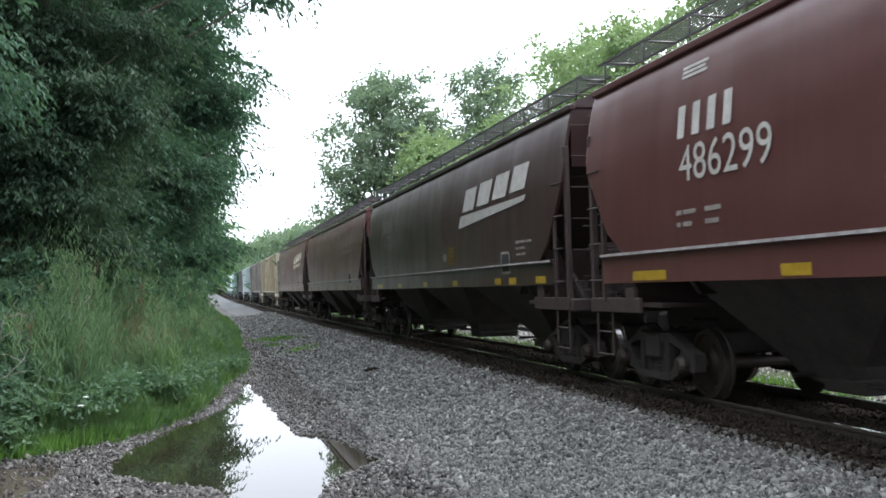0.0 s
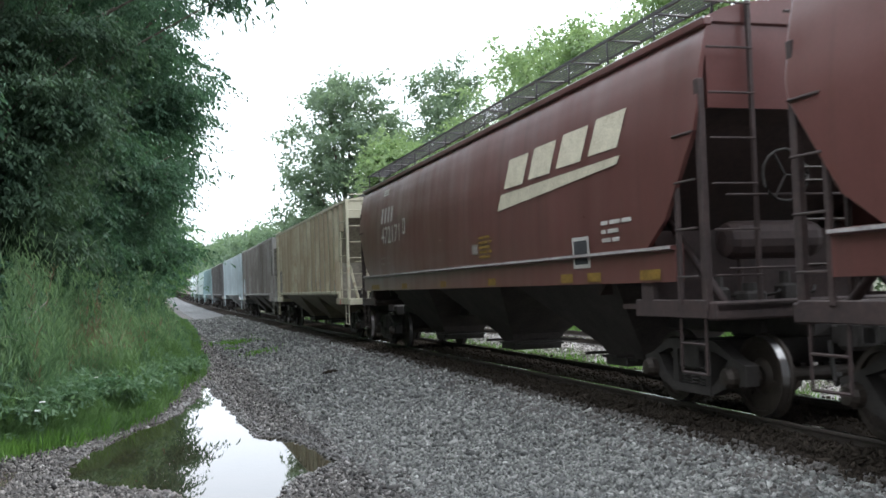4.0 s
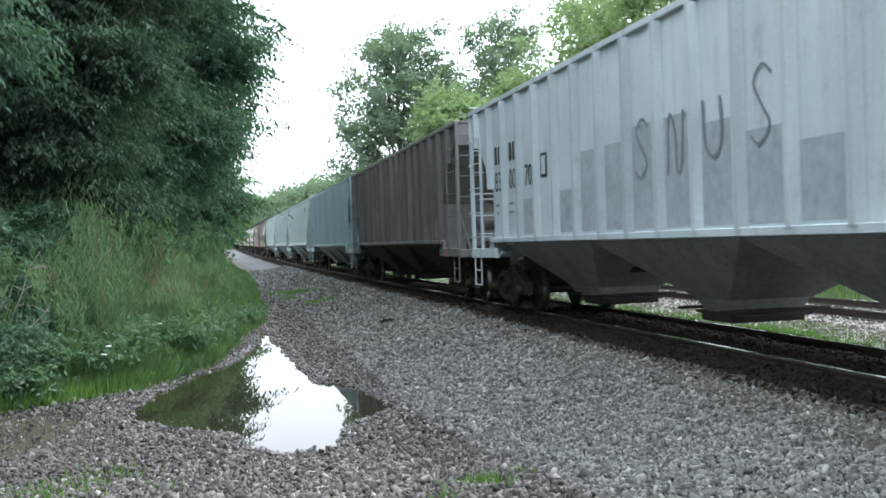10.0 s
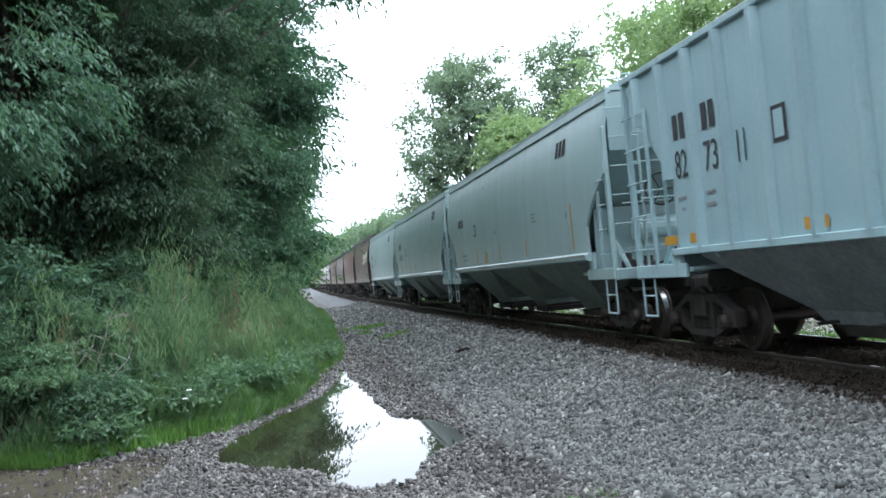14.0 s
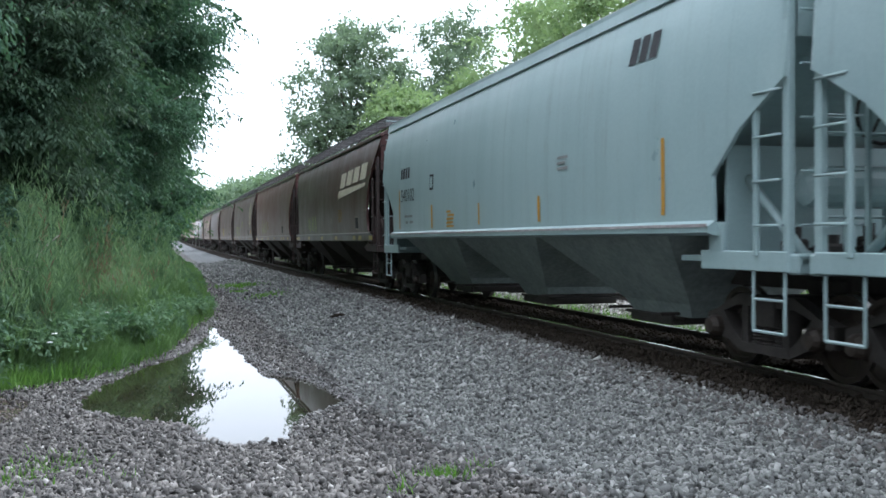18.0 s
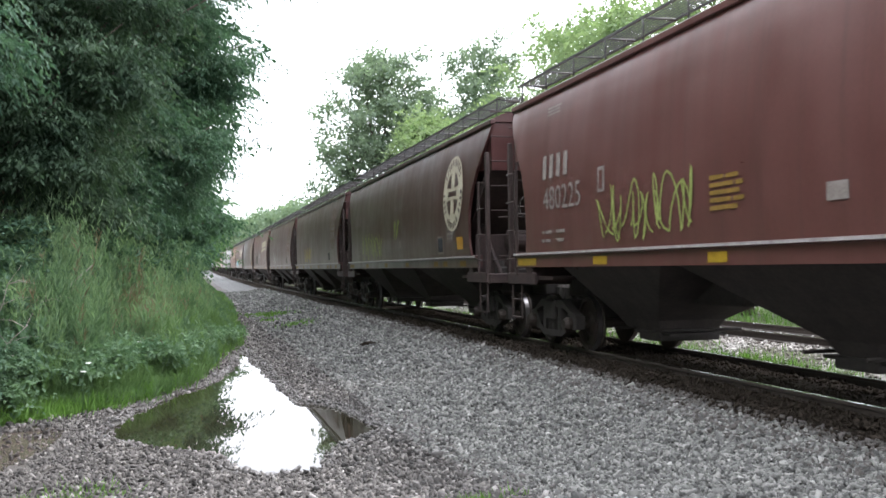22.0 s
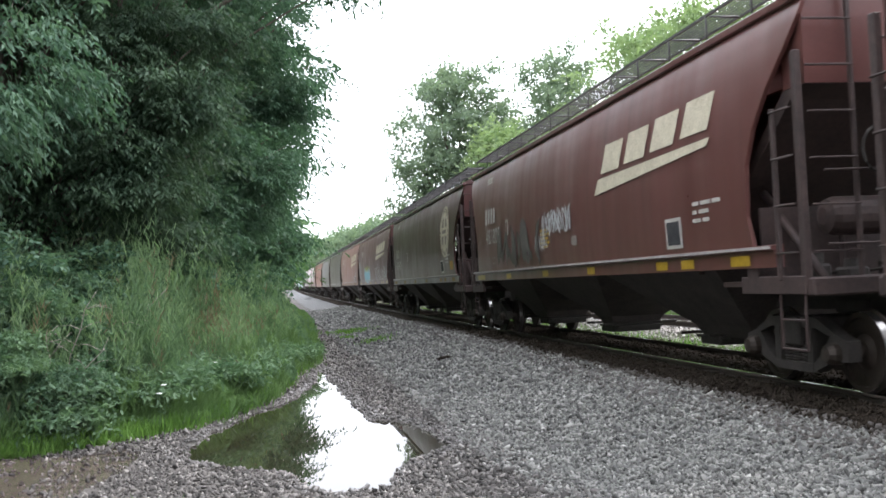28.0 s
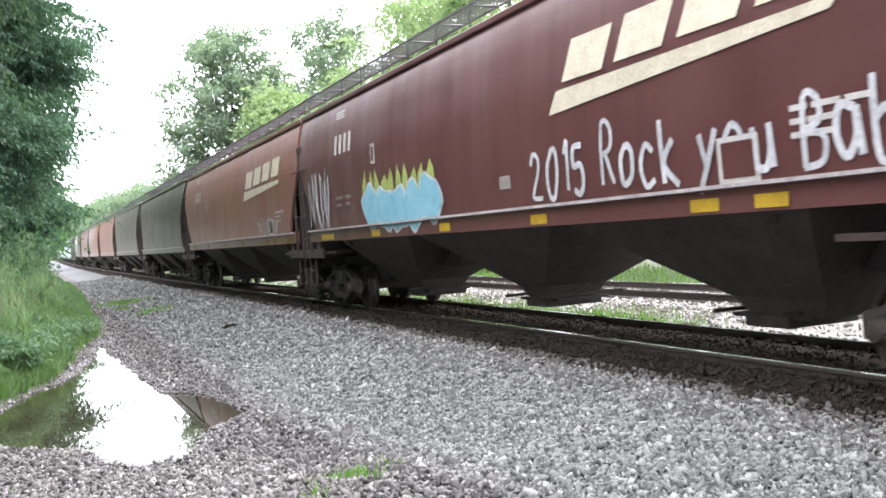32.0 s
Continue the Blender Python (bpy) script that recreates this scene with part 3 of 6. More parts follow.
def build_car(kind, label, plain_far=False):
    """A covered hopper car on two trucks, its rear towards +y, origin between the rails at rail height."""
    k, body = KINDS[kind], kind
    kind = "curved" if kind == "short" else kind
    P = PAINTS["red"]
    car = tagged(new("hopper_car"), label, "freight car", "cars of the freight train")
    hl = (k["pitch"] - k.get("gap", GAP)) / 2
    zt, wt = k["levels"][-1][0], k["levels"][-1][1]
    zb = k["levels"][0][0]
    for s in (-1, 1):
        part("side_sheet", side_sheet(body, s), P, car)
        bm = bmesh.new()
        box(bm, s * wt - 0.06, s * wt + 0.05, -hl - 0.02, hl + 0.02, zt - 0.03, zt + 0.07, 0.015)
        if kind == "flanged":
            prism(bm, [(s * (wt + 0.05), zt - 0.14), (s * (wt + 0.085), zt - 0.14), (s * (wt + 0.05), zt + 0.06), (s * (wt - 0.02), zt + 0.06)], "y", -hl - 0.02, hl + 0.02)
        part("top_rail", bm, P, car)
        bm = bmesh.new()
        w0 = k["levels"][0][1]
        z0, z1 = k["sill"]
        if kind in ("curved", "angled", "deep"):
            prism(bm, [(s * (w0 - 0.1), z0), (s * (w0 + 0.01), z0), (s * (w0 + 0.01), z1 - 0.05), (s * (w0 + 0.06), z1 - 0.03), (s * (w0 + 0.06), z1), (s * (w0 - 0.1), z1 + 0.02)], "y", -hl + 0.55, hl - 0.55)
        elif kind == "flanged":
            prism(bm, [(s * (w0 - 0.1), z0), (s * (w0 + 0.02), z0), (s * (w0 + 0.09), z0 + 0.03), (s * (w0 + 0.09), z1 - 0.06), (s * w0, z1)], "y", -hl + 1.2, hl - 1.2)
        else:
            box(bm, s * (w0 + 0.05) - 0.06, s * (w0 + 0.05) + 0.06, -hl + 1.66, hl - 1.66, z0, z1, 0.01)
        part("side_sill", bm, P, car)
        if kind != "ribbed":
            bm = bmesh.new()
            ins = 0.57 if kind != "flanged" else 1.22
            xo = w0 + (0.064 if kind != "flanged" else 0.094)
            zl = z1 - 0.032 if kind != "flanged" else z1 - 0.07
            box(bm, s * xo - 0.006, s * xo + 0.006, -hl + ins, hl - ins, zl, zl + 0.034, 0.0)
            part("sill_lip", bm, WORN_LIT_EDGE, car, "paint-worn pale edge of the side sill")
        # thin strip standing in for the reflected sky
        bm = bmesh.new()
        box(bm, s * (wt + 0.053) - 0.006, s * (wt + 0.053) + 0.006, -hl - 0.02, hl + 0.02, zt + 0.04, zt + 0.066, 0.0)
        part("top_edge", bm, EDGE_GLEAM, car, "paint-worn pale edge of the roof rail")
        if kind == "ribbed":
            for j in range(18):
                y = 8.55 - j
                over = max(0.0, abs(y) - (hl - 1.7))
                zlo = zb if over <= 0 else min(4.0, 2.5 + over * 0.94)
                bm = bmesh.new()
                x = s * 1.47
                prism(bm, [(x - s * 0.01, y - 0.075), (x + s * 0.12, y - 0.05), (x + s * 0.12, y + 0.05), (x - s * 0.01, y + 0.075)], "z", zlo, zt - 0.05)
                part("side_post", bm, P, car)
    # roof
    bm = bmesh.new()
    arc = [(wt * math.sin(a), zt + 0.02 + (0.30 if kind != "ribbed" else 0.14) * math.cos(a)) for a in [(-90 + 15 * j) * math.pi / 180 for j in range(13)]]
    prism(bm, arc, "y", -hl, hl)
    for f in bm.faces:
        f.smooth = len(f.verts) == 4
    part("roof", bm, P, car)
    bm = bmesh.new()
    box(bm, -0.42, 0.42, -hl + 0.9, hl - 0.9, zt + 0.12, zt + 0.42, 0.04)
    part("roof_hatch", bm, P, car)
    rise_up, edge = {"curved": (0.5, 1.24), "angled": (0.5, 1.24), "deep": (0.5, 1.24), "ribbed": (0.2, 1.0), "flanged": (0.24, 0.8)}[kind]
    top = zt + rise_up
    for s in (-1, 1):
        bm = bmesh.new()
        for j in range(9):
            x, w, d = edge - 0.0625 * j, 0.012 if j in (0, 8) else 0.003, 0.035 if j in (0, 8) else 0.012
            box(bm, s * x - w, s * x + w, -hl - 0.15, hl + 0.15, top - d, top)
        y = -hl - 0.15
        while y < hl + 0.15:
            box(bm, s * (edge - 0.25) - 0.25, s * (edge - 0.25) + 0.25, y, y + 0.006, top - 0.012, top - 0.004)
            y += 0.075 if not plain_far else 0.4
        board = part("running_board", bm, GRATE, car, "steel grating walkway on the roof")
        for j in range(0 if plain_far else 15):
            y = -hl + 0.1 + (2 * hl - 0.2) * j / 14
            bm = bmesh.new()
            limb(bm, [(s * edge, y, zt), (s * edge, y, top - 0.02), (s * (edge - 0.5), y, top - 0.03)], [0.02] * 3, 5)
            part("bracket", bm, GRATE, board)
    # ends
    for e in (-1, 1):
        inset = max(c for a, b, c in k["levels"])
        bm = bmesh.new()
        wi = wt - 0.03
        hood = 3.75 if kind == "ribbed" else 3.35
        wx = 1.38 if kind != "ribbed" else 1.44
        prism(bm, [(e * (hl - 0.04), zt), (e * (hl - 0.04), hood), (e * (hl - 0.5), hood), (e * (hl - 0.5), zt)], "x", -wx, wx)
        part("end_hood", bm, P, car)
        bm = bmesh.new()
        prism(bm, [(e * (hl - 0.06), hood - 0.003), (e * (hl - 0.35), hood - 0.12), (e * (hl - 2.9), 1.35), (e * (hl - 3.0), 1.35), (e * (hl - 0.5), hood - 0.003)], "x", -wx, wx)
        part("end_slope_sheet", bm, P, car)
        bm = bmesh.new()
        back = hl - inset + 0.03
        box(bm, -1.42, 1.42, e * back - 0.02, e * back + 0.02, 1.22, 2.42 if kind in ("ribbed", "flanged") else 2.1, 0.0)
        part("bulkhead", bm, P, car)
        bm = bmesh.new()
        box(bm, -1.45, 1.45, e * (hl - 2.1) if e > 0 else -(hl + 0.12), (hl + 0.12) if e > 0 else -(hl - 2.1), 1.18, 1.24)
        box(bm, -1.5, 1.5, min(e * (hl + 0.12), e * (hl - 0.05)), max(e * (hl + 0.12), e * (hl - 0.05)), 1.08, 1.28, 0.02)
        part("end_platform", bm, P, car)
        bm = bmesh.new()
        box(bm, -0.3, 0.3, min(e * (hl - 6.0), e * (hl + 0.1)), max(e * (hl - 6.0), e * (hl + 0.1)), 0.85, 1.2, 0.02)
        part("stub_sill", bm, STEEL_DARK, car)
        for s in (-1, 1):
            bm = bmesh.new()
            box(bm, s * 1.48 - 0.04, s * 1.48 + 0.04, e * (hl - 0.04) - 0.05, e * (hl - 0.04) + 0.05, 1.2, zt if kind == "ribbed" else zt - 0.6, 0.01)
            part("corner_post", bm, P, car)
            bm = bmesh.new()
            limb(bm, [(s * 1.15, e * (hl - 0.2), 1.22), (s * 1.15, e * (hl - 1.5), 2.3)], [0.05, 0.05], 6)
            part("end_brace", bm, P, car)
            bm = bmesh.new()
            yi = e * (hl - max(inset, 1.0))
            box(bm, s * 1.5 - 0.03, s * 1.5 + 0.045, yi - 0.14, yi + 0.14, 1.28, zb, 0.01)
            part("jacking_plate", bm, P, car)
            bm = bmesh.new()
            box(bm, s * 1.5 - 0.03, s * 1.5 + 0.03, min(e * (hl - inset - 0.3), e * hl), max(e * (hl - inset - 0.3), e * hl), 1.1, 1.3, 0.01)
            part("end_sill_plate", bm, P, car)
            reach = 0.95 if kind == "ribbed" else 0.5
            ya, yb = sorted((e * (hl - 0.05), e * (hl - reach)))
            ladder(car, s * 1.53, ya, yb, 1.25, {"ribbed": 3.7, "curved": 3.15, "angled": 3.15, "deep": 3.15, "flanged": 2.9}[kind], P, {"ribbed": 5, "curved": 4, "angled": 4, "deep": 4, "flanged": 4}[kind])
            bm = bmesh.new()
            for y in (e * (hl - 0.1), e * (hl - 0.62)):
                tube(bm, (s * 1.48, y, 1.15), (s * 1.48, y, 0.5), 0.018, 6)
            tube(bm, (s * 1.48, e * (hl - 0.1), 0.5), (s * 1.48, e * (hl - 0.62), 0.5), 0.018, 6)
            tube(bm, (s * 1.48, e * (hl - 0.1), 0.82), (s * 1.48, e * (hl - 0.62), 0.82), 0.015, 6)
            part("sill_step", bm, P, car)
        end_ladder(car, e * (hl + 0.05), -1.45, -0.9, 1.25, zt + 0.25, P, 7, e)
        if kind != "flanged":
            end_ladder(car, e * (hl + 0.05), 0.9, 1.45, 1.25, zt + 0.25, P, 7, e)
        bm = bmesh.new()
        tube(bm, (-1.3, e * (hl + 0.12), 1.62), (1.3, e * (hl + 0.12), 1.62), 0.014, 6)
        tube(bm, (-1.3, e * (hl + 0.12), 2.4), (1.3, e * (hl + 0.12), 2.4), 0.014, 6)
        part("grab_bar", bm, P, car)
        # coupler
        bm = bmesh.new()
        y0, y1 = e * (hl + 0.1), e * (k["pitch"] / 2 - 0.06)
        box(bm, -0.09, 0.09, min(y0, y1), max(y0, y1), 0.78, 0.98, 0.02)
        box(bm, -0.2, 0.17, min(y1, y1 - e * 0.3), max(y1, y1 - e * 0.3), 0.72, 1.04, 0.05)
        part("coupler", bm, STEEL_DARK, car)
        bm = bmesh.new()
        pts = [(-0.3 * j / 6 - 0.1, y0 + (y1 - y0) * j / 6, 0.8 - 0.42 * math.sin(math.pi * 0.75 * j / 6)) for j in range(7)]
        limb(bm, pts, [0.03] * 7, 6)
        part("air_hose", bm, STEEL_DARK, car)
    # brake wheel and gear at the rear
    bm = bmesh.new()
    limb(bm, [(-0.6 + 0.28 * math.cos(a), -hl - 0.16, 2.6 + 0.28 * math.sin(a)) for a in [2 * math.pi * j / 16 for j in range(17)]], [0.018] * 17, 6)
    for j in range(3):
        a = 2 * math.pi * j / 3
        tube(bm, (-0.6, -hl - 0.16, 2.6), (-0.6 + 0.28 * math.cos(a), -hl - 0.16, 2.6 + 0.28 * math.sin(a)), 0.015, 5)
    part("brake_wheel", bm, STEEL_DARK, car)
    bm = bmesh.new()
    lathe(bm, [(-0.62, 0.1), (-0.58, 0.19), (-0.5, 0.22), (0.5, 0.22), (0.58, 0.19), (0.62, 0.1)], 16)
    for v in bm.verts:
        v.co += Vector((-0.3, -hl + 0.62, 1.95))
    part("air_tank", bm, P, car)
    for x, y, h, r in ((-1.05, 0.55, 0.3, 0.11), (-0.72, 0.42, 0.22, 0.14), (-0.2, 0.5, 0.34, 0.1)):
        bm = bmesh.new()
        box(bm, x - r, x + r, -hl + y - r, -hl + y + r, 1.24, 1.24 + h * 0.6, 0.03)
        tube(bm, (x, -hl + y, 1.24 + h * 0.5), (x, -hl + y, 1.24 + h), r * 0.6, 8)
        limb(bm, [(x + r * 0.5, -hl + y, 1.3), (x + 0.3, -hl + y - 0.1, 1.34), (x + 0.5, -hl + y + 0.15, 1.4)], [0.018] * 3, 5)
        part("brake_valve", bm, STEEL_DARK, car)
    for x in (-0.7, 0.1):
        bm = bmesh.new()
        tube(bm, (x, -hl + 0.62, 1.24), (x, -hl + 0.62, 1.78), 0.03, 6)
        part("tank_stand", bm, P, car)
    # hopper bays
    nb, step, (gw, gu) = k["bays"], k["step"], k["outlet"]
    lim = hl - 2.3
    for j in range(nb):
        c = (j - (nb - 1) / 2) * step + k.get("bay_shift", 0.0)
        a, b = (c - step / 2, c + step / 2)
        a, b = (-lim if j == 0 else a), (lim if j == nb - 1 else b)
        wtop = k["levels"][0][1] - 0.04
        out = (0.5 + k.get("bay_shift", 0.0) if j == 0 else 0.0, 0.5 if j == nb - 1 else 0.0)  # the outer bays are longer
        bm = bmesh.new()
        rings = []
        for z, w, u0, u1 in ((zb + 0.05, wtop, a, b), (zb - 0.12, wtop - 0.02, a + 0.05, b - 0.05), (0.58, gw + 0.1, c - gu - 0.12 - out[0], c + gu + 0.12 + out[1]), (0.40, gw, c - gu - out[0], c + gu + out[1])):
            rings.append([bm.verts.new(p) for p in ((-w, u0, z), (w, u0, z), (w, u1, z), (-w, u1, z))])
        for r, q in zip(rings, rings[1:]):
            for i in range(4):
                bm.faces.new((r[i], r[(i + 1) % 4], q[(i + 1) % 4], q[i]))
        bm.faces.new(rings[0])
        bm.faces.new(rings[-1])
        bmesh.ops.recalc_face_normals(bm, faces=bm.faces[:])
        bay = part("hopper_bay", bm, GRIMY_SHADE, car, "hopper bottom darkened by dirt and painted-in shade")
        bm = bmesh.new()
        box(bm, -gw - 0.05, gw + 0.05, c - gu - 0.05, c + gu + 0.05, 0.27, 0.41, 0.02)
        part("outlet_gate", bm, STEEL_DARK, bay, "dark steel outlet gate")
        for s in (-1, 1):
            bm = bmesh.new()
            y1, y2 = c + s * (gu + 0.03), c + s * (gu + 0.3)
            box(bm, -gw, gw, min(y1, y2), max(y1, y2), 0.36, 0.4, 0.0)
            tube(bm, (-gw - 0.3, c + s * (gu + 0.22), 0.44), (gw + 0.3, c + s * (gu + 0.22), 0.44), 0.025, 6)
            part("gate_rack", bm, STEEL_DARK, bay)
    inset = {"ribbed": 1.4, "flanged": 1.0, "curved": 1.1}.get(kind, 1.1)
    sets = build_truck(hl - inset, car) + build_truck(-hl + inset, car)
    if plain_far:
        for o in list(car.children_recursive):
            if o.name.split(".")[0] in ("rung", "coil_spring", "bearing_cap", "tread", "air_hose", "grab_bar", "brake_wheel", "sill_step", "end_brace"):
                bpy.data.objects.remove(o)
    return car, sets


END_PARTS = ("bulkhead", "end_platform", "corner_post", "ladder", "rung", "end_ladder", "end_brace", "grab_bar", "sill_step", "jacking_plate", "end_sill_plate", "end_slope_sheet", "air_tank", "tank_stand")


def repaint(car, paint):
    for o in car.children_recursive:
        s = o.material_slots
        if s and s[0].material in PAINTS.values():
            s[0].link = "OBJECT"
            s[0].material = END_GRIME_SHADE if paint in ("red", "maroon", "brown", "dark", "faded", "salmon", "olive") and o.name.split(".")[0] in END_PARTS else PAINTS[paint]
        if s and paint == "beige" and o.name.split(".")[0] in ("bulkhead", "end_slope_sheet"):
            s[0].material = DUSTY_SHADED_END
        elif s and s[0].material == GRIMY_SHADE and paint in HOPPERS:
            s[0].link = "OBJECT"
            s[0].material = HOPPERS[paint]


SPEED = 11.2
GAPS = [-5.5, 14.0, 33.0, 53.0, 73.1, 93.2, 114.1, 133.9, 153.0, 172.7, 191.3, 209.6, 227.4, 246.0, 265.1, 284.6, 303.8, 323.2, 342.2, 362.1, 380.7, 398.8, 417.9, 437.2, 456.5, 475.8, 495.1, 514.4, 533.7, 553.0, 572.3, 591.6, 610.9, 630.2]
SHIFT = {0: 0.2, 1: 0.15, 2: 0.25, 4: 0.5, 5: 0.35, 6: 0.1, 7: 0.4, 11: -0.15, 12: -0.3, 13: -0.7, 14: -0.65, 15: -0.65, 16: -0.5, 17: -0.4, 18: -0.45, 19: -0.15}
TRAIN = [("deep", p) for p in ("red", "dark", "brown", "brown")] + [("ribbed", p) for p in ("beige", "rusty", "silver", "smoke", "blue")] + [("flanged", "sage")] * 3 \
    + [("short", "maroon")] + [("curved", p) for p in ("brown", "maroon", "maroon", "maroon", "brown", "maroon")] + [("angled", "red"), ("angled", "salmon")] + [("curved", p) for p in ("olive", "olive", "salmon", "salmon", "brown", "olive")] + [("ribbed", "smoke"), ("ribbed", "silver"), ("flanged", "sage"), ("ribbed", "silver"), ("flanged", "sage"), ("ribbed", "beige")]
COLOURS = {"red": "mineral red", "maroon": "dull maroon", "dark": "dark brown", "brown": "brown-red", "beige": "rust-streaked cream", "rusty": "rusty grey", "silver": "light silver grey", "smoke": "smoke-stained dark grey", "blue": "pale blue", "sage": "pale grey-green", "faded": "weathered dull red", "salmon": "sun-faded red", "olive": "dirt-darkened olive brown"}
SHAPES = {"curved": "smooth curved-side", "short": "short curved-side", "angled": "smooth angled-end", "deep": "smooth deep-sill", "ribbed": "ribbed-side", "flanged": "smooth-side"}
# body colours darkened for dirt and for the shade below the sills
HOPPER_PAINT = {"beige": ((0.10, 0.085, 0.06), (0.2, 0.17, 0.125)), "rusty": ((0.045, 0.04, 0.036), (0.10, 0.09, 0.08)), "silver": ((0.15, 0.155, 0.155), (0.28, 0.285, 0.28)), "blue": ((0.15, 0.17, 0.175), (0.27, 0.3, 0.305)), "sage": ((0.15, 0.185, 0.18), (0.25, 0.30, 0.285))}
HOPPERS = {k: plain(k + "_shaded_hopper_paint", a, b, 1.6, 0.7, 0, 0.2) for k, (a, b) in HOPPER_PAINT.items()}
bases, cars, wheelsets = {}, [], []
for i, (kind, paint) in enumerate(TRAIN):
    key = (kind, i > 21)
    if key not in bases:
        car, sets = build_car(kind, "x", i > 21)
        bases[key] = car
    else:
        car = copy_thing(bases[key], Matrix())
        sets = [o for o in car.children_recursive if o.name.startswith("wheelset")]
    wheelsets += sets
    car["label"] = COLOURS[paint] + " " + SHAPES[kind] + " covered hopper car rolling on rails"
    cars.append(car)
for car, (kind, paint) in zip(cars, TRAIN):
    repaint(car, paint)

# ---- lettering, emblems, reflectors and graffiti on the near sides ----
WHITE_P = plain("worn_white_paint", (0.34, 0.32, 0.29), (0.52, 0.50, 0.46), 5, 0.6, 0, 0.1)
CREAM_P = plain("worn_cream_paint", (0.40, 0.36, 0.26), (0.58, 0.53, 0.40), 4, 0.6, 0, 0.1)
BLACK_P = plain("black_lettering", (0.015, 0.016, 0.018), (0.04, 0.04, 0.042), 5, 0.85, 0, 0.1)
YELLOW_P = plain("yellow_reflector", (0.30, 0.18, 0.015), (0.46, 0.30, 0.03), 6, 0.35, 0, 0.1)
ORANGE_P = plain("orange_strip", (0.40, 0.20, 0.02), (0.52, 0.28, 0.04), 4, 0.5, 0, 0.1)
RED_P = plain("red_label", (0.5, 0.06, 0.06), (0.6, 0.1, 0.1), 4, 0.5, 0, 0.1)
FADED_P = plain("faded_emblem_paint", (0.13, 0.085, 0.07), (0.21, 0.15, 0.125), 4, 0.6, 0, 0.1)
LIME_P = plain("lime_spray_paint", (0.22, 0.27, 0.07), (0.34, 0.40, 0.12), 6, 0.5, 0, 0.05)
GOLD_P = plain("yellow_spray_paint", (0.32, 0.23, 0.03), (0.42, 0.32, 0.06), 6, 0.5, 0, 0.05)
DULL_P = plain("dust_dulled_lettering", (0.17, 0.14, 0.125), (0.30, 0.265, 0.24), 5, 0.6, 0, 0.1)
DIM_P = plain("dirty_yellow_reflector", (0.13, 0.075, 0.012), (0.27, 0.16, 0.025), 4, 0.6, 0, 0.1)
SPRAY_P = plain("white_spray_paint", (0.27, 0.27, 0.275), (0.58, 0.585, 0.59), 3, 0.5, 0, 0.05)
MOSS_P = plain("grey_green_spray_paint", (0.055, 0.05, 0.044), (0.105, 0.095, 0.082), 3, 0.6, 0, 0.05)
CYAN_P = plain("cyan_spray_paint", (0.14, 0.34, 0.42), (0.24, 0.47, 0.54), 3, 0.5, 0, 0.05)
SLATE_P = plain("grey_repaint", (0.17, 0.175, 0.17), (0.25, 0.25, 0.24), 0.7, 0.6, 0, 0.02)
INK_P = plain("dark_grey_repaint", (0.035, 0.037, 0.04), (0.06, 0.062, 0.066), 0.7, 0.6, 0, 0.02)
STONE_P = plain("stone_grey_repaint", (0.29, 0.285, 0.25), (0.38, 0.37, 0.33), 0.7, 0.6, 0, 0.02)
STEEL_P = plain("steel_grey_repaint", (0.27, 0.31, 0.335), (0.35, 0.39, 0.415), 0.7, 0.6, 0, 0.02)
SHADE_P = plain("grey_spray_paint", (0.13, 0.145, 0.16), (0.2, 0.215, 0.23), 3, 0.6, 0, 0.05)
SKY_P = plain("pale_blue_repaint", (0.27, 0.36, 0.42), (0.36, 0.44, 0.50), 0.7, 0.6, 0, 0.02)


def decal(car, kind, pts, mat, name="marking", label="", off=0.012, sub=1):
    """A thin painted shape on the near side: pts are (along the car, height)."""
    bm = bmesh.new()
    v = [bm.verts.new((-(half_width(kind, z) + off), y, z)) for y, z in pts]
    bm.faces.new(v)
    bmesh.ops.recalc_face_normals(bm, faces=bm.faces[:])
    return part(name, bm, mat, car, label)


def rect(car, kind, y, z, w, h, mat, name="marking", label="", off=0.012):
    return decal(car, kind, [(y, z), (y - w, z), (y - w, z + h), (y, z + h)], mat, name, label, off)


def bars(car, kind, y, z, lengths, h, mat, step=0.09, off=0.012):
    """Rows of small print as plain bars, one mesh a block."""
    bm = bmesh.new()
    for r, row in enumerate(lengths):
        yy = y
        for L in row:
            if L > 0:
                zz = z - r * step
                q = [(yy, zz), (yy - L, zz), (yy - L, zz + h), (yy, zz + h)]
                bm.faces.new([bm.verts.new((-(half_width(kind, b) + off), a, b)) for a, b in q])
            yy -= abs(L) + 0.05
    part("stencil_lines", bm, mat, car)["kind"] = "stuff"


def lettering(car, kind, text, y, z, width, height, mat, name="number", label="", slant=0.0, off=0.014):
    cu = bpy.data.curves.new("text", "FONT")
    cu.body, cu.size, cu.shear = text, 1.0, slant
    cu.resolution_u = 3
    tmp = new("text", cu)
    me = bpy.data.meshes.new_from_object(tmp)
    bpy.data.objects.remove(tmp)
    co = np.empty(len(me.vertices) * 3, dtype=np.float32)
    me.vertices.foreach_get("co", co)
    co = co.reshape(-1, 3)
    lo, hi = co.min(0), co.max(0)
    out = []
    for a, b, _ in co:
        zz = z + (b - lo[1]) / (hi[1] - lo[1]) * height
        out.append((-(half_width(kind, zz) + off), y - (a - lo[0]) / (hi[0] - lo[0]) * width, zz))
    me.vertices.foreach_set("co", np.array(out, dtype=np.float32).ravel())
    me.materials.append(mat)
    ob = new(name, me)
    ob.parent = car
    if label:
        ob["label"] = label


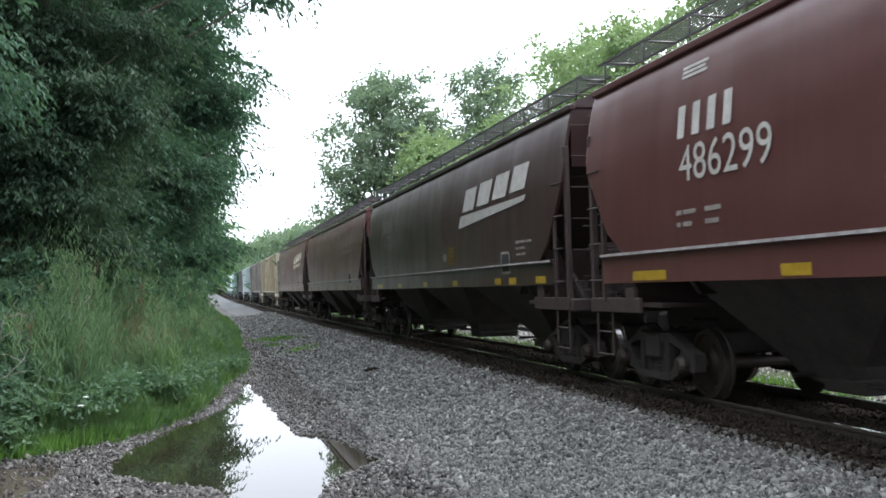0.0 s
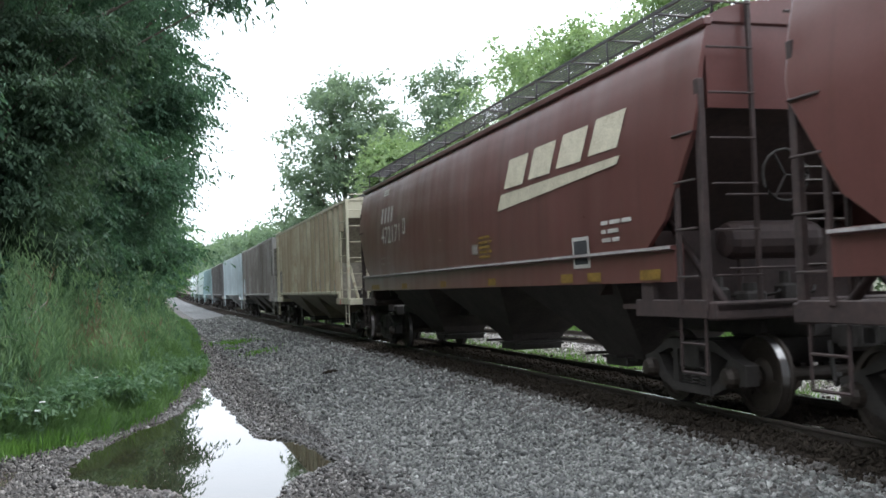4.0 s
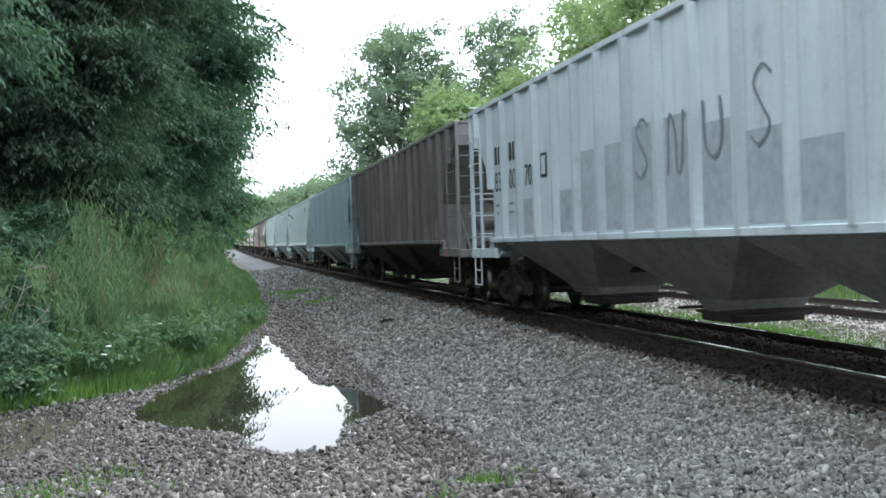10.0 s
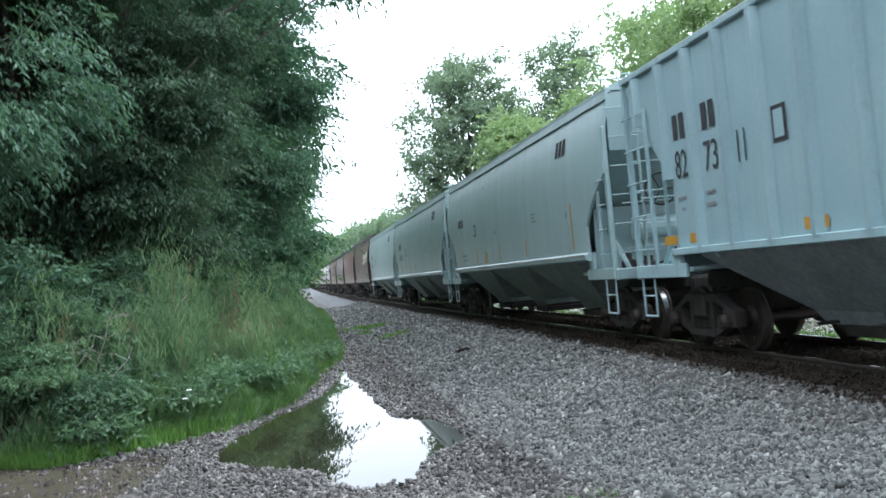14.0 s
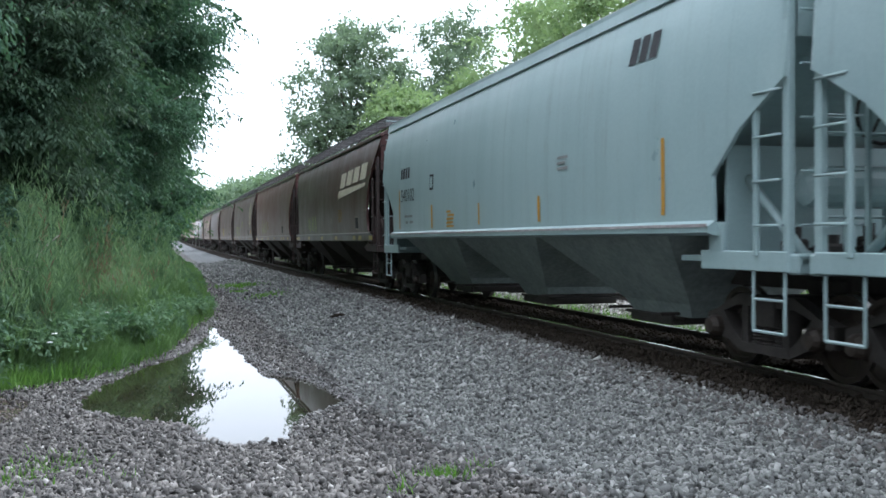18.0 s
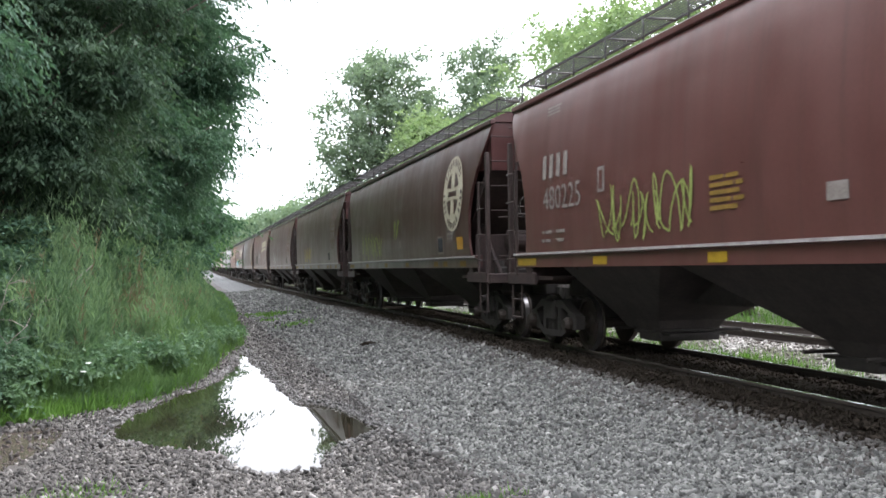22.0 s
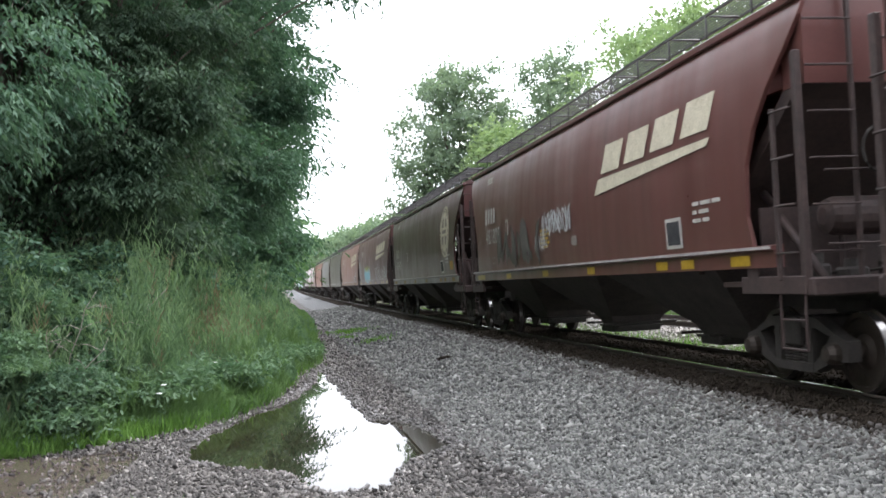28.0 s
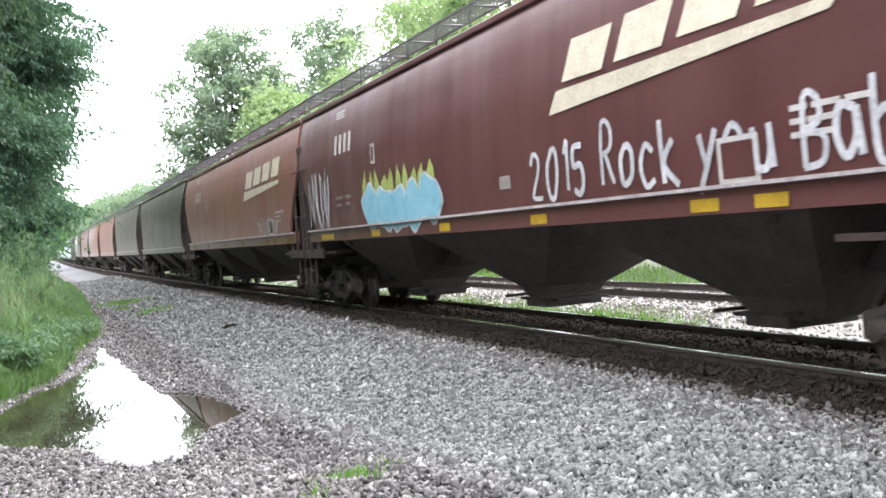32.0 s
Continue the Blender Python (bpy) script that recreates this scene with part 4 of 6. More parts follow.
def blocks(car, kind, y, z, n, w, h, gap, mat, name="mark_block"):
    """A maker's or owner's mark as plain blocks, one to a letter."""
    for j in range(n):
        rect(car, kind, y - j * (w + gap), z, w, h, mat, name)


def wedge(car, kind, mat):
    u = 3.1
    for j in range(4):
        a = u + j * 1.1
        zl = 3.10 + 0.03 * j
        decal(car, kind, [(-a, zl), (-(a + 0.86), zl), (-(a + 1.06), zl + 0.46), (-(a + 0.2), zl + 0.46)], mat, "emblem_block")
    decal(car, kind, [(-2.75, 2.76), (-7.25, 2.98), (-7.35, 3.08), (-2.95, 3.02)], mat, "emblem_bar")


def roundel(car, y, z, r, mat, dark):
    bm = bmesh.new()
    rings = []
    for k in range(1, 5):
        rings.append([bm.verts.new((-(half_width("curved", z + r * k / 4 * math.sin(a)) + 0.013), y - r * k / 4 * math.cos(a), z + r * k / 4 * math.sin(a))) for a in [2 * math.pi * j / 36 for j in range(36)]])
    c = bm.verts.new((-(half_width("curved", z) + 0.013), y, z))
    for j in range(36):
        bm.faces.new((c, rings[0][j], rings[0][(j + 1) % 36]))
        for k in range(3):
            bm.faces.new((rings[k][j], rings[k + 1][j], rings[k + 1][(j + 1) % 36], rings[k][(j + 1) % 36]))
    part("emblem_disc", bm, mat, car, "worn cream round emblem")
    for q in range(4):
        a0 = math.pi / 2 * q + 0.32
        a1 = math.pi / 2 * (q + 1) - 0.32
        pts = [(y - 0.22 * r * math.cos((a0 + a1) / 2), z + 0.22 * r * math.sin((a0 + a1) / 2))] + [(y - 0.6 * r * math.cos(a0 + (a1 - a0) * j / 6), z + 0.6 * r * math.sin(a0 + (a1 - a0) * j / 6)) for j in range(7)]
        decal(car, "curved", pts, dark, "emblem_quarter", "", 0.018)
    rect(car, "curved", y + 0.42 * r, z - 0.07 * r, 0.84 * r, 0.14 * r, dark, "emblem_bar", "", 0.02)
    bm = bmesh.new()
    rnd = random.Random(2)
    for j in range(32):
        if j in (1, 2, 14, 15, 20, 28):
            continue
        a, w, k0 = 2 * math.pi * j / 32, rnd.uniform(0.035, 0.07), rnd.uniform(0.72, 0.78)
        pts = [(y - r * k * math.cos(a + t), z + r * k * math.sin(a + t)) for k, t in ((k0, -w), (0.93, -w * 0.8), (0.93, w * 0.8), (k0, w))]
        bm.faces.new([bm.verts.new((-(half_width("curved", b) + 0.018), a2, b)) for a2, b in pts])
    part("emblem_lettering", bm, dark, car)["kind"] = "stuff"


def ribbon(bm, kind, pts, thick, off):
    """A painted band of even width along pts on the near side."""
    prev, last = None, len(pts) - 1
    for j, (a, b) in enumerate(pts):
        c, d = pts[min(j + 1, last)][0] - pts[max(j - 1, 0)][0], pts[min(j + 1, last)][1] - pts[max(j - 1, 0)][1]
        q = math.hypot(c, d) + 1e-6
        nx, nz = -d / q * thick, c / q * thick
        pair = [bm.verts.new((-(half_width(kind, b2) + off), a2, b2)) for a2, b2 in ((a + nx, b + nz), (a - nx, b - nz))]
        if prev:
            bm.faces.new((prev[0], prev[1], pair[1], pair[0]))
        prev = pair


def spray(car, kind, y, z, w, h, mat, seed, strokes=6, thick=0.045, name="graffiti_stroke"):
    """A sprayed tag: a few looping strokes."""
    rnd = random.Random(seed)
    for s in range(strokes):
        bm = bmesh.new()
        cy = y - w * (s + 0.5) / strokes
        aw, ah = max(w / strokes * 0.75, w * 0.11), h * 0.5
        zc = z + h * 0.5
        way = [(cy + rnd.uniform(-1, 1) * aw, zc + (ah if q % 2 else -ah) * rnd.uniform(0.45, 1.0)) for q in range(5)]
        pts = []
        for q in range(4):
            (a0, b0), (a1, b1) = way[q], way[q + 1]
            bow = rnd.uniform(-0.5, 0.5) * aw
            for m in range(6 if q < 3 else 7):
                t = m / 6
                pts.append((a0 + (a1 - a0) * t + bow * math.sin(math.pi * t), b0 + (b1 - b0) * (t * t * (3 - 2 * t))))
        ribbon(bm, kind, pts, thick, 0.014 + 0.0012 * s)
        part(name, bm, mat, car)


def placard(car, kind, y, z, w, h, frame_mat, inner):
    rect(car, kind, y, z, w, h, frame_mat, "placard", "", 0.012)
    rect(car, kind, y - 0.06, z + 0.05, w - 0.12, h - 0.1, inner, "placard_face", "", 0.018)


def red_car_marks(i, number, emblem, paint, low=0.0):
    car, k = cars[i], TRAIN[i][0]
    zr = KINDS[k]["sill"][0] + 0.03
    r = random.Random(i)
    worn = DULL_P if i in (1, 2, 12, 13, 14, 15, 16) else WHITE_P
    yb, late = {12: 6.1, 18: 6.5}.get(i, 6.25), i >= 12
    blocks(car, k, yb, 3.18 - low, 4, 0.17, 0.38, 0.14 if late else 0.18, worn)
    if number:
        lettering(car, k, number, yb - 0.05, 2.66 - low, 1.6 if late else 1.95, 0.38 if late else 0.42, worn, "car_number")
    bars(car, k, 6.3, 2.28 - low, [[0.12, 0.3, -0.1, 0.36], [0.1, 0.22, -0.2, 0.3]], 0.055, DULL_P, 0.14)
    bars(car, k, 6.25, 4.0, [[0.6], [0.55], [0.6]], 0.035, worn, 0.055)
    if i not in (14, 15, 16, 18, 19, 20):
        bars(car, k, {12: -2.9, 13: 0.8, 17: 0.9}.get(i, -1.6 + r.uniform(-0.2, 0.2)), 2.35, [[0.3, 0.25], [0.5, 0.15], [0.62], [0.45, 0.2], [0.58]], 0.05, YELLOW_P if i == 17 else DIM_P, 0.085)
    rect(car, k, -1.3, 1.98 + (0.12 if i < 4 else 0), 0.32, 0.17, DULL_P, "label_plate")
    if i:
        placard(car, k, 2.9 if i == 18 else 3.95, 2.35 if i == 18 else 2.8 - low, 0.34 if i == 18 else 0.24, 0.36, worn, PAINTS[paint])
    else:
        bars(car, k, 2.6, 2.3, [[0.4], [0.5], [0.45], [0.5]], 0.04, worn, 0.075)
    placard(car, k, -5.8, 1.72, 0.55, 0.42, worn, PAINTS[paint] if i == 19 else BLACK_P)
    bars(car, k, -6.75, 2.25, [[0.2, 0.3, 0.25], [0.14, 0.3], [0.25, 0.2]], 0.05, worn, 0.11)
    for y, w in ((7.6, 0.95), (4.2, 0.5), (0.9, 0.42), (-2.1, 0.42), (-5.35, 0.42), (-6.25, 0.42), (-7.75, 0.5)):
        rect(car, k, y, zr, w, 0.12, YELLOW_P if i in (0, 1, 12, 13, 17, 19) else DIM_P, "reflector", "yellow reflector strip", 0.02)
    if emblem == "wedge":
        wedge(car, k, CREAM_P if paint not in ("dark",) else WHITE_P)
    elif emblem == "faint":
        wedge(car, k, FADED_P)
    elif emblem == "disc":
        roundel(car, {13: -5.7, 18: -6.7}.get(i, -7.2), 3.05, 0.84, CREAM_P if i in (14, 18) else DULL_P if i == 13 else FADED_P, PAINTS[paint])


for i, num, emblem in ((0, "486299", "wedge"), (1, "477958", "wedge"), (2, "486308", "faint"), (3, "472171", "wedge"), (12, "496056", "wedge"), (13, "480225", "disc"), (14, "", "disc"), (15, "", "disc"), (16, "471763", "disc"), (17, "481809", "wedge"), (18, "476475", "disc"), (19, "", "wedge"), (20, "", "wedge")):
    red_car_marks(i, num, emblem, TRAIN[i][1], 0.62 if i == 18 else 0.34 if 12 <= i <= 17 else 0.0)
spray(cars[12], "curved", 4.1, 1.68, 2.2, 0.7, LIME_P, 4, 7, 0.014)
spray(cars[13], "curved", 3.95, 1.72, 2.9, 0.85, LIME_P, 9, 7, 0.016)
spray(cars[14], "curved", 4.6, 1.66, 3.4, 0.9, LIME_P, 15, 7, 0.02)
spray(cars[14], "curved", -0.4, 2.2, 0.9, 0.6, LIME_P, 16, 2, 0.02)
spray(cars[15], "curved", 3.2, 1.7, 3.0, 0.8, GOLD_P, 21, 8, 0.022)
spray(cars[16], "curved", 3.9, 1.75, 2.2, 0.85, SPRAY_P, 30, 7, 0.016)
spray(cars[17], "curved", 4.9, 1.7, 3.9, 1.0, MOSS_P, 37, 8, 0.07)
spray(cars[17], "curved", 0.7, 2.25, 2.0, 0.5, SPRAY_P, 41, 8, 0.024)
spray(cars[17], "curved", 1.4, 1.95, 1.0, 0.4, SPRAY_P, 43, 5, 0.014)
GLYPHS = {
    "2": [[(0.1, 0.75), (0.3, 1), (0.7, 0.9), (0.7, 0.6), (0.1, 0.05), (0.9, 0)]],
    "0": [[(0.5, 1), (0.1, 0.6), (0.2, 0.1), (0.6, 0), (0.9, 0.45), (0.8, 0.9), (0.5, 1)]],
    "1": [[(0.3, 0.75), (0.55, 1), (0.5, 0)]],
    "5": [[(0.85, 1), (0.25, 0.97), (0.2, 0.6), (0.7, 0.6), (0.8, 0.25), (0.5, 0), (0.1, 0.1)]],
    "R": [[(0.2, 0), (0.2, 1), (0.75, 0.95), (0.8, 0.62), (0.25, 0.5)], [(0.45, 0.5), (0.95, 0)]],
    "B": [[(0.2, 0), (0.2, 1.05), (0.7, 1), (0.75, 0.68), (0.25, 0.55), (0.9, 0.45), (0.85, 0.08), (0.15, 0)]],
    "o": [[(0.5, 0.65), (0.15, 0.4), (0.3, 0), (0.8, 0.12), (0.85, 0.5), (0.5, 0.65)]],
    "c": [[(0.85, 0.55), (0.45, 0.68), (0.12, 0.35), (0.4, 0), (0.9, 0.1)]],
    "k": [[(0.2, 1.05), (0.2, 0)], [(0.85, 0.7), (0.25, 0.32), (0.95, -0.05)]],
    "y": [[(0.1, 0.65), (0.45, 0.12)], [(0.9, 0.7), (0.45, 0.1), (0.1, -0.3)]],
    "u": [[(0.15, 0.65), (0.2, 0.1), (0.6, 0), (0.85, 0.3), (0.85, 0.68), (0.92, 0)]],
    "a": [[(0.8, 0.6), (0.3, 0.66), (0.12, 0.3), (0.4, 0), (0.8, 0.25), (0.82, 0.62), (0.95, 0)]],
    "b": [[(0.2, 1.05), (0.2, 0.02), (0.7, 0.02), (0.85, 0.35), (0.6, 0.62), (0.22, 0.5)]],
    "S": [[(0.9, 0.85), (0.5, 1), (0.15, 0.8), (0.5, 0.5), (0.85, 0.22), (0.45, 0), (0.1, 0.12)]],
    "N": [[(0.1, 0), (0.15, 0.95), (0.5, 0.7), (0.6, 0.1), (0.85, 0.1), (0.95, 1)]],
    "U": [[(0.1, 1), (0.12, 0.25), (0.5, 0), (0.9, 0.25), (0.95, 1)]],
}


def rounded(way, per=5):
    """A smooth line through the points of a stroke."""
    out, n = [], len(way)
    for q in range(n - 1):
        p0, p1, p2, p3 = way[max(q - 1, 0)], way[q], way[q + 1], way[min(q + 2, n - 1)]
        for m in range(per):
            t = m / per
            out.append(tuple(0.5 * (2 * b + (c - a) * t + (2 * a - 5 * b + 4 * c - d) * t * t + (3 * b - a - 3 * c + d) * t ** 3) for a, b, c, d in zip(p0, p1, p2, p3)))
    return out + [way[-1]]


def scrawl(car, kind, text, y, z, step, height, mat, thick, label, seed=1, spread=0.8):
    """Words sprayed by hand, one letter to a part, each a little askew."""
    rnd = random.Random(seed)
    for ch in text:
        if ch != " ":
            bm = bmesh.new()
            dz, sc, sl = rnd.uniform(-0.05, 0.05), rnd.uniform(0.88, 1.12), rnd.uniform(-0.12, 0.18)
            for si, way in enumerate(GLYPHS[ch]):
                pts = [(y - (u + sl * v) * step * spread, z + dz + v * height * sc) for u, v in way]
                ribbon(bm, kind, rounded(pts), thick * rnd.uniform(0.85, 1.15), 0.016 + 0.001 * si)
            part("graffiti_letter", bm, mat, car, label)
        y -= step * (0.55 if ch == " " else 1.0 if ch not in "1" else 0.7)


scrawl(cars[19], "angled", "2015 Rock you Baby", -2.2, 1.83, 0.375, 0.6, SPRAY_P, 0.032, "white hand-sprayed letter", 4)
spray(cars[19], "angled", 8.3, 1.7, 1.7, 1.3, SPRAY_P, 51, 5, 0.022)
for j in range(5):
    rnd = random.Random(70 + j)
    cy, cz = 4.1 - 0.72 * j, 1.98 + rnd.uniform(-0.06, 0.06)
    for mat, grow, off, name in ((SPRAY_P, 1.12, 0.014, "graffiti_outline"), (CYAN_P, 1.0, 0.018, "graffiti_letter")):
        decal(cars[19], "angled", [(cy + grow * (0.46 + 0.07 * math.sin(3 * a + j)) * math.cos(a), cz + grow * (0.36 + 0.06 * math.cos(4 * a + 2 * j)) * math.sin(a)) for a in [2 * math.pi * q / 22 for q in range(22)]], mat, name, "cyan sprayed bubble letter" if mat is CYAN_P else "", off + 0.0006 * j)
    for q in range(2):
        y0, w = cy + 0.3 - 0.4 * q, rnd.uniform(0.25, 0.4)
        decal(cars[19], "angled", [(y0 + w * 0.5, 2.2), (y0 - w * 0.5, 2.2), (y0 - w * 0.4, 2.4 + rnd.uniform(0, 0.1)), (y0 + rnd.uniform(-0.1, 0.1), 2.55 + rnd.uniform(0, 0.2)), (y0 + w * 0.4, 2.42)], LIME_P, "graffiti_flame", "", 0.012)
spray(cars[20], "angled", -4.6, 1.7, 2.4, 0.5, SPRAY_P, 61, 7, 0.016)
for i in (14, 18):
    rect(cars[i], "curved", -7.55, 1.8, 0.5, 0.27, ORANGE_P, "warning_plate", "orange square plate")


def ribbed_marks(i, groups, z, ink, patch_mat, patches):
    car, k = cars[i], "ribbed"
    for j, (y, w, h) in enumerate(((7.32, 0.17, 0.36), (7.08, 0.17, 0.36), (6.32, 0.17, 0.36), (6.08, 0.17, 0.36))):
        if i == 5:
            rect(car, k, y + 0.03, z + 0.5, w + 0.06, h + 0.1, WHITE_P, "mark_ground", "", 0.008)
        rect(car, k, y, z + 0.55, w, h, ink, "mark_block")
    for y, g in zip((7.33, 6.33, 5.33), groups):
        lettering(car, k, g, y - (0.1 if i == 5 else 0.0), z, 0.22 if g == "11" else 0.1 + 0.16 * len(g), 0.4, ink, "car_number")
    bars(car, k, 7.35, z - 0.3, [[0.3], [-0.06, 0.12]], 0.045, SLATE_P, 0.16)
    bars(car, k, 6.4, z - 0.3, [[0.32], [0.3]], 0.045, SLATE_P, 0.16)
    placard(car, k, 4.42, z + 0.1, 0.34, 0.42, ink, PAINTS[TRAIN[i][1]])
    px = -5.25 if i == 8 else -4.95
    placard(car, k, px, 1.94, 0.56, 0.42, BLACK_P, BLACK_P)
    for y in (px - 0.08, px - 0.34):
        rect(car, k, y, 2.03, 0.1, 0.2, WHITE_P, "placard_bar", "", 0.022)
    rect(car, k, -8.05, 1.1, 0.14, 0.16, RED_P, "label_plate", "red paper label", 0.09)
    for panel, h in patches:
        rect(car, k, 8.55 - panel - 0.06, 1.56, 0.88, h, patch_mat, "repaint_panel", "", 0.006)


ribbed_marks(4, ("82", "19", "14"), 2.34, BLACK_P, STONE_P, [(15, 0.32), (12, 0.42), (11, 0.4), (10, 0.38), (9, 0.4), (4, 0.35), (3, 0.3), (5, 0.35)])
rect(cars[4], "ribbed", -7.2, 1.6, 0.1, 0.9, ORANGE_P, "reflector", "orange reflector strip", 0.09)
rect(cars[4], "ribbed", 4.83, 1.6, 0.1, 0.7, ORANGE_P, "reflector", "orange reflector strip", 0.09)
ribbed_marks(5, ("826", "034"), 2.5, BLACK_P, SKY_P, [(1, 0.95), (2, 1.0), (3, 0.9), (4, 0.9), (5, 0.85)])
rect(cars[5], "ribbed", -4.52, 1.84, 0.8, 0.38, INK_P, "repaint_panel")
rect(cars[5], "ribbed", -5.52, 1.84, 0.8, 0.38, INK_P, "repaint_panel")
rect(cars[5], "ribbed", -6.52, 2.0, 0.8, 0.6, SKY_P, "repaint_panel")
rect(cars[5], "ribbed", 4.83, 1.6, 0.1, 0.7, ORANGE_P, "reflector", "orange reflector strip", 0.09)
for j in range(4):
    blocks(cars[5], "ribbed", 9.55 - 0.05 * j, 3.85 - 0.3 * j, 4, 0.13, 0.2, 0.06, BLACK_P, "graffiti_letter")
ribbed_marks(6, ("83", "00", "70"), 2.45, BLACK_P, STEEL_P, [(3, 0.65), (5, 0.7), (6, 1.25), (7, 1.25), (8, 1.4), (9, 1.4), (10, 1.2), (11, 1.0), (12, 0.8)])
for j, g in enumerate("SNUS"):
    scrawl(cars[6], "ribbed", g, 0.42 - 1.0 * j, 2.2 + 0.05 * j, 0.6, 0.75, SHADE_P, 0.022, "grey hand-sprayed letter", 20 + j, 0.8)
ribbed_marks(7, (), 2.5, SLATE_P, SLATE_P, [(15, 0.5)])
ribbed_marks(8, ("82", "73", "11"), 2.5, BLACK_P, SKY_P, [])
for y in (8.0, 7.05, 3.9, 1.0, -1.0, -3.6, -5.65, -6.5):
    rect(cars[8], "ribbed", y, 1.58, 0.5, 0.13, ORANGE_P, "reflector", "orange reflector strip", 0.02)
bars(cars[8], "ribbed", -6.55, 2.5, [[0.35], [0.3], [-0.1, 0.12], [0.35], [0.3]], 0.07, SLATE_P, 0.16)


def smooth_marks(i, number):
    car, k = cars[i], "flanged"
    for j in range(3):
        decal(car, k, [(-5.6 - 0.26 * j, 3.6), (-5.8 - 0.26 * j, 3.6), (-5.86 - 0.26 * j, 3.92), (-5.66 - 0.26 * j, 3.92)], BLACK_P, "mark_block")
    blocks(car, k, 6.5, 2.88, 4, 0.16, 0.26, 0.07, BLACK_P)
    if number:
        lettering(car, k, number, 6.42, 2.33, 1.26, 0.3, BLACK_P, "car_number")
    rect(car, k, 6.66, 1.68, 0.09, 0.95, ORANGE_P, "reflector", "orange reflector strip")
    rect(car, k, 3.7, 1.68, 0.12, 0.5, ORANGE_P, "reflector", "orange reflector strip")
    rect(car, k, -6.55, 1.7, 0.08, 0.9, ORANGE_P, "reflector", "orange reflector strip")
    for y in (0.4, -2.6):
        rect(car, k, y, 1.7, 0.09, 0.4, ORANGE_P, "reflector", "orange reflector strip")
    placard(car, k, 3.8, 2.5, 0.3, 0.34, BLACK_P, PAINTS["sage"])
    bars(car, k, 6.1, 1.95, [[0.3, 0.4], [-0.05, 0.2, -0.1, 0.3]], 0.06, SLATE_P, 0.14)
    bars(car, k, 2.5, 1.98, [[0.3], [-0.05, 0.45], [0.5], [0.48], [0.52]], 0.04, ORANGE_P, 0.075)
    bars(car, k, -3.4, 2.6, [[0.4], [0.3], [0.4]], 0.04, SLATE_P, 0.08)


smooth_marks(9, "")
smooth_marks(10, "540094")
smooth_marks(11, "540102")

# the markings of the curved cars stand further back on their sides
MARKS = ("marking", "label_plate", "stencil_lines", "car_number", "mark_block", "emblem_block", "emblem_bar", "emblem_disc", "emblem_quarter", "emblem_lettering", "graffiti_stroke", "placard", "placard_face", "reflector", "warning_plate")
for i in range(11, 19):
    for o in cars[i].children:
        if o.name.split(".")[0] in MARKS:
            o.location.y -= SHIFT[i]

# ---- plants ----
LEAF_DARK = leaf_mat("deep_green_leaves", (0.022, 0.062, 0.038), (0.11, 0.195, 0.126), 0.4)
# blue-green, toned paler to paint the lit boughs and shrubs in front
LEAF_BLUE = leaf_mat("lit_blue_green_leaves", (0.036, 0.086, 0.058), (0.126, 0.212, 0.145), 0.4)
# toned darker to paint the shaded hollow behind them
LEAF_HOLLOW = leaf_mat("hollow_shade_green_leaves", (0.02, 0.046, 0.028), (0.09, 0.145, 0.09), 0.4)
LEAF_MID = leaf_mat("mid_green_leaves", (0.065, 0.135, 0.06), (0.13, 0.225, 0.105), 0.42)
LEAF_FRESH = leaf_mat("fresh_green_leaves", (0.085, 0.16, 0.065), (0.175, 0.275, 0.12), 0.45)
LEAF_OAK = leaf_mat("airy_oak_leaves", (0.115, 0.162, 0.125), (0.235, 0.30, 0.225), 0.5)
LEAF_SUN = leaf_mat("sunlit_green_leaves", (0.15, 0.22, 0.115), (0.28, 0.36, 0.2), 0.5)
LEAF_RED = leaf_mat("withered_red_leaves", (0.09, 0.03, 0.02), (0.16, 0.05, 0.03), 0.3)
WEED_LEAF = leaf_mat("weed_leaves", (0.085, 0.16, 0.09), (0.26, 0.37, 0.22), 0.5)
GRASS = leaf_mat("bright_grass", (0.08, 0.19, 0.025), (0.16, 0.32, 0.06), 0.4)
BANK_GRASS = leaf_mat("bank_grass_blades", (0.085, 0.18, 0.04), (0.19, 0.34, 0.09), 0.4)
BROAD = leaf_mat("broad_weed_leaves", (0.06, 0.125, 0.072), (0.16, 0.25, 0.148), 0.45)
BRAMBLE = leaf_mat("bramble_leaves", (0.045, 0.1, 0.065), (0.15, 0.235, 0.155), 0.45)
SEED = leaf_mat("tan_seed_heads", (0.15, 0.125, 0.075), (0.26, 0.215, 0.14), 0.2)


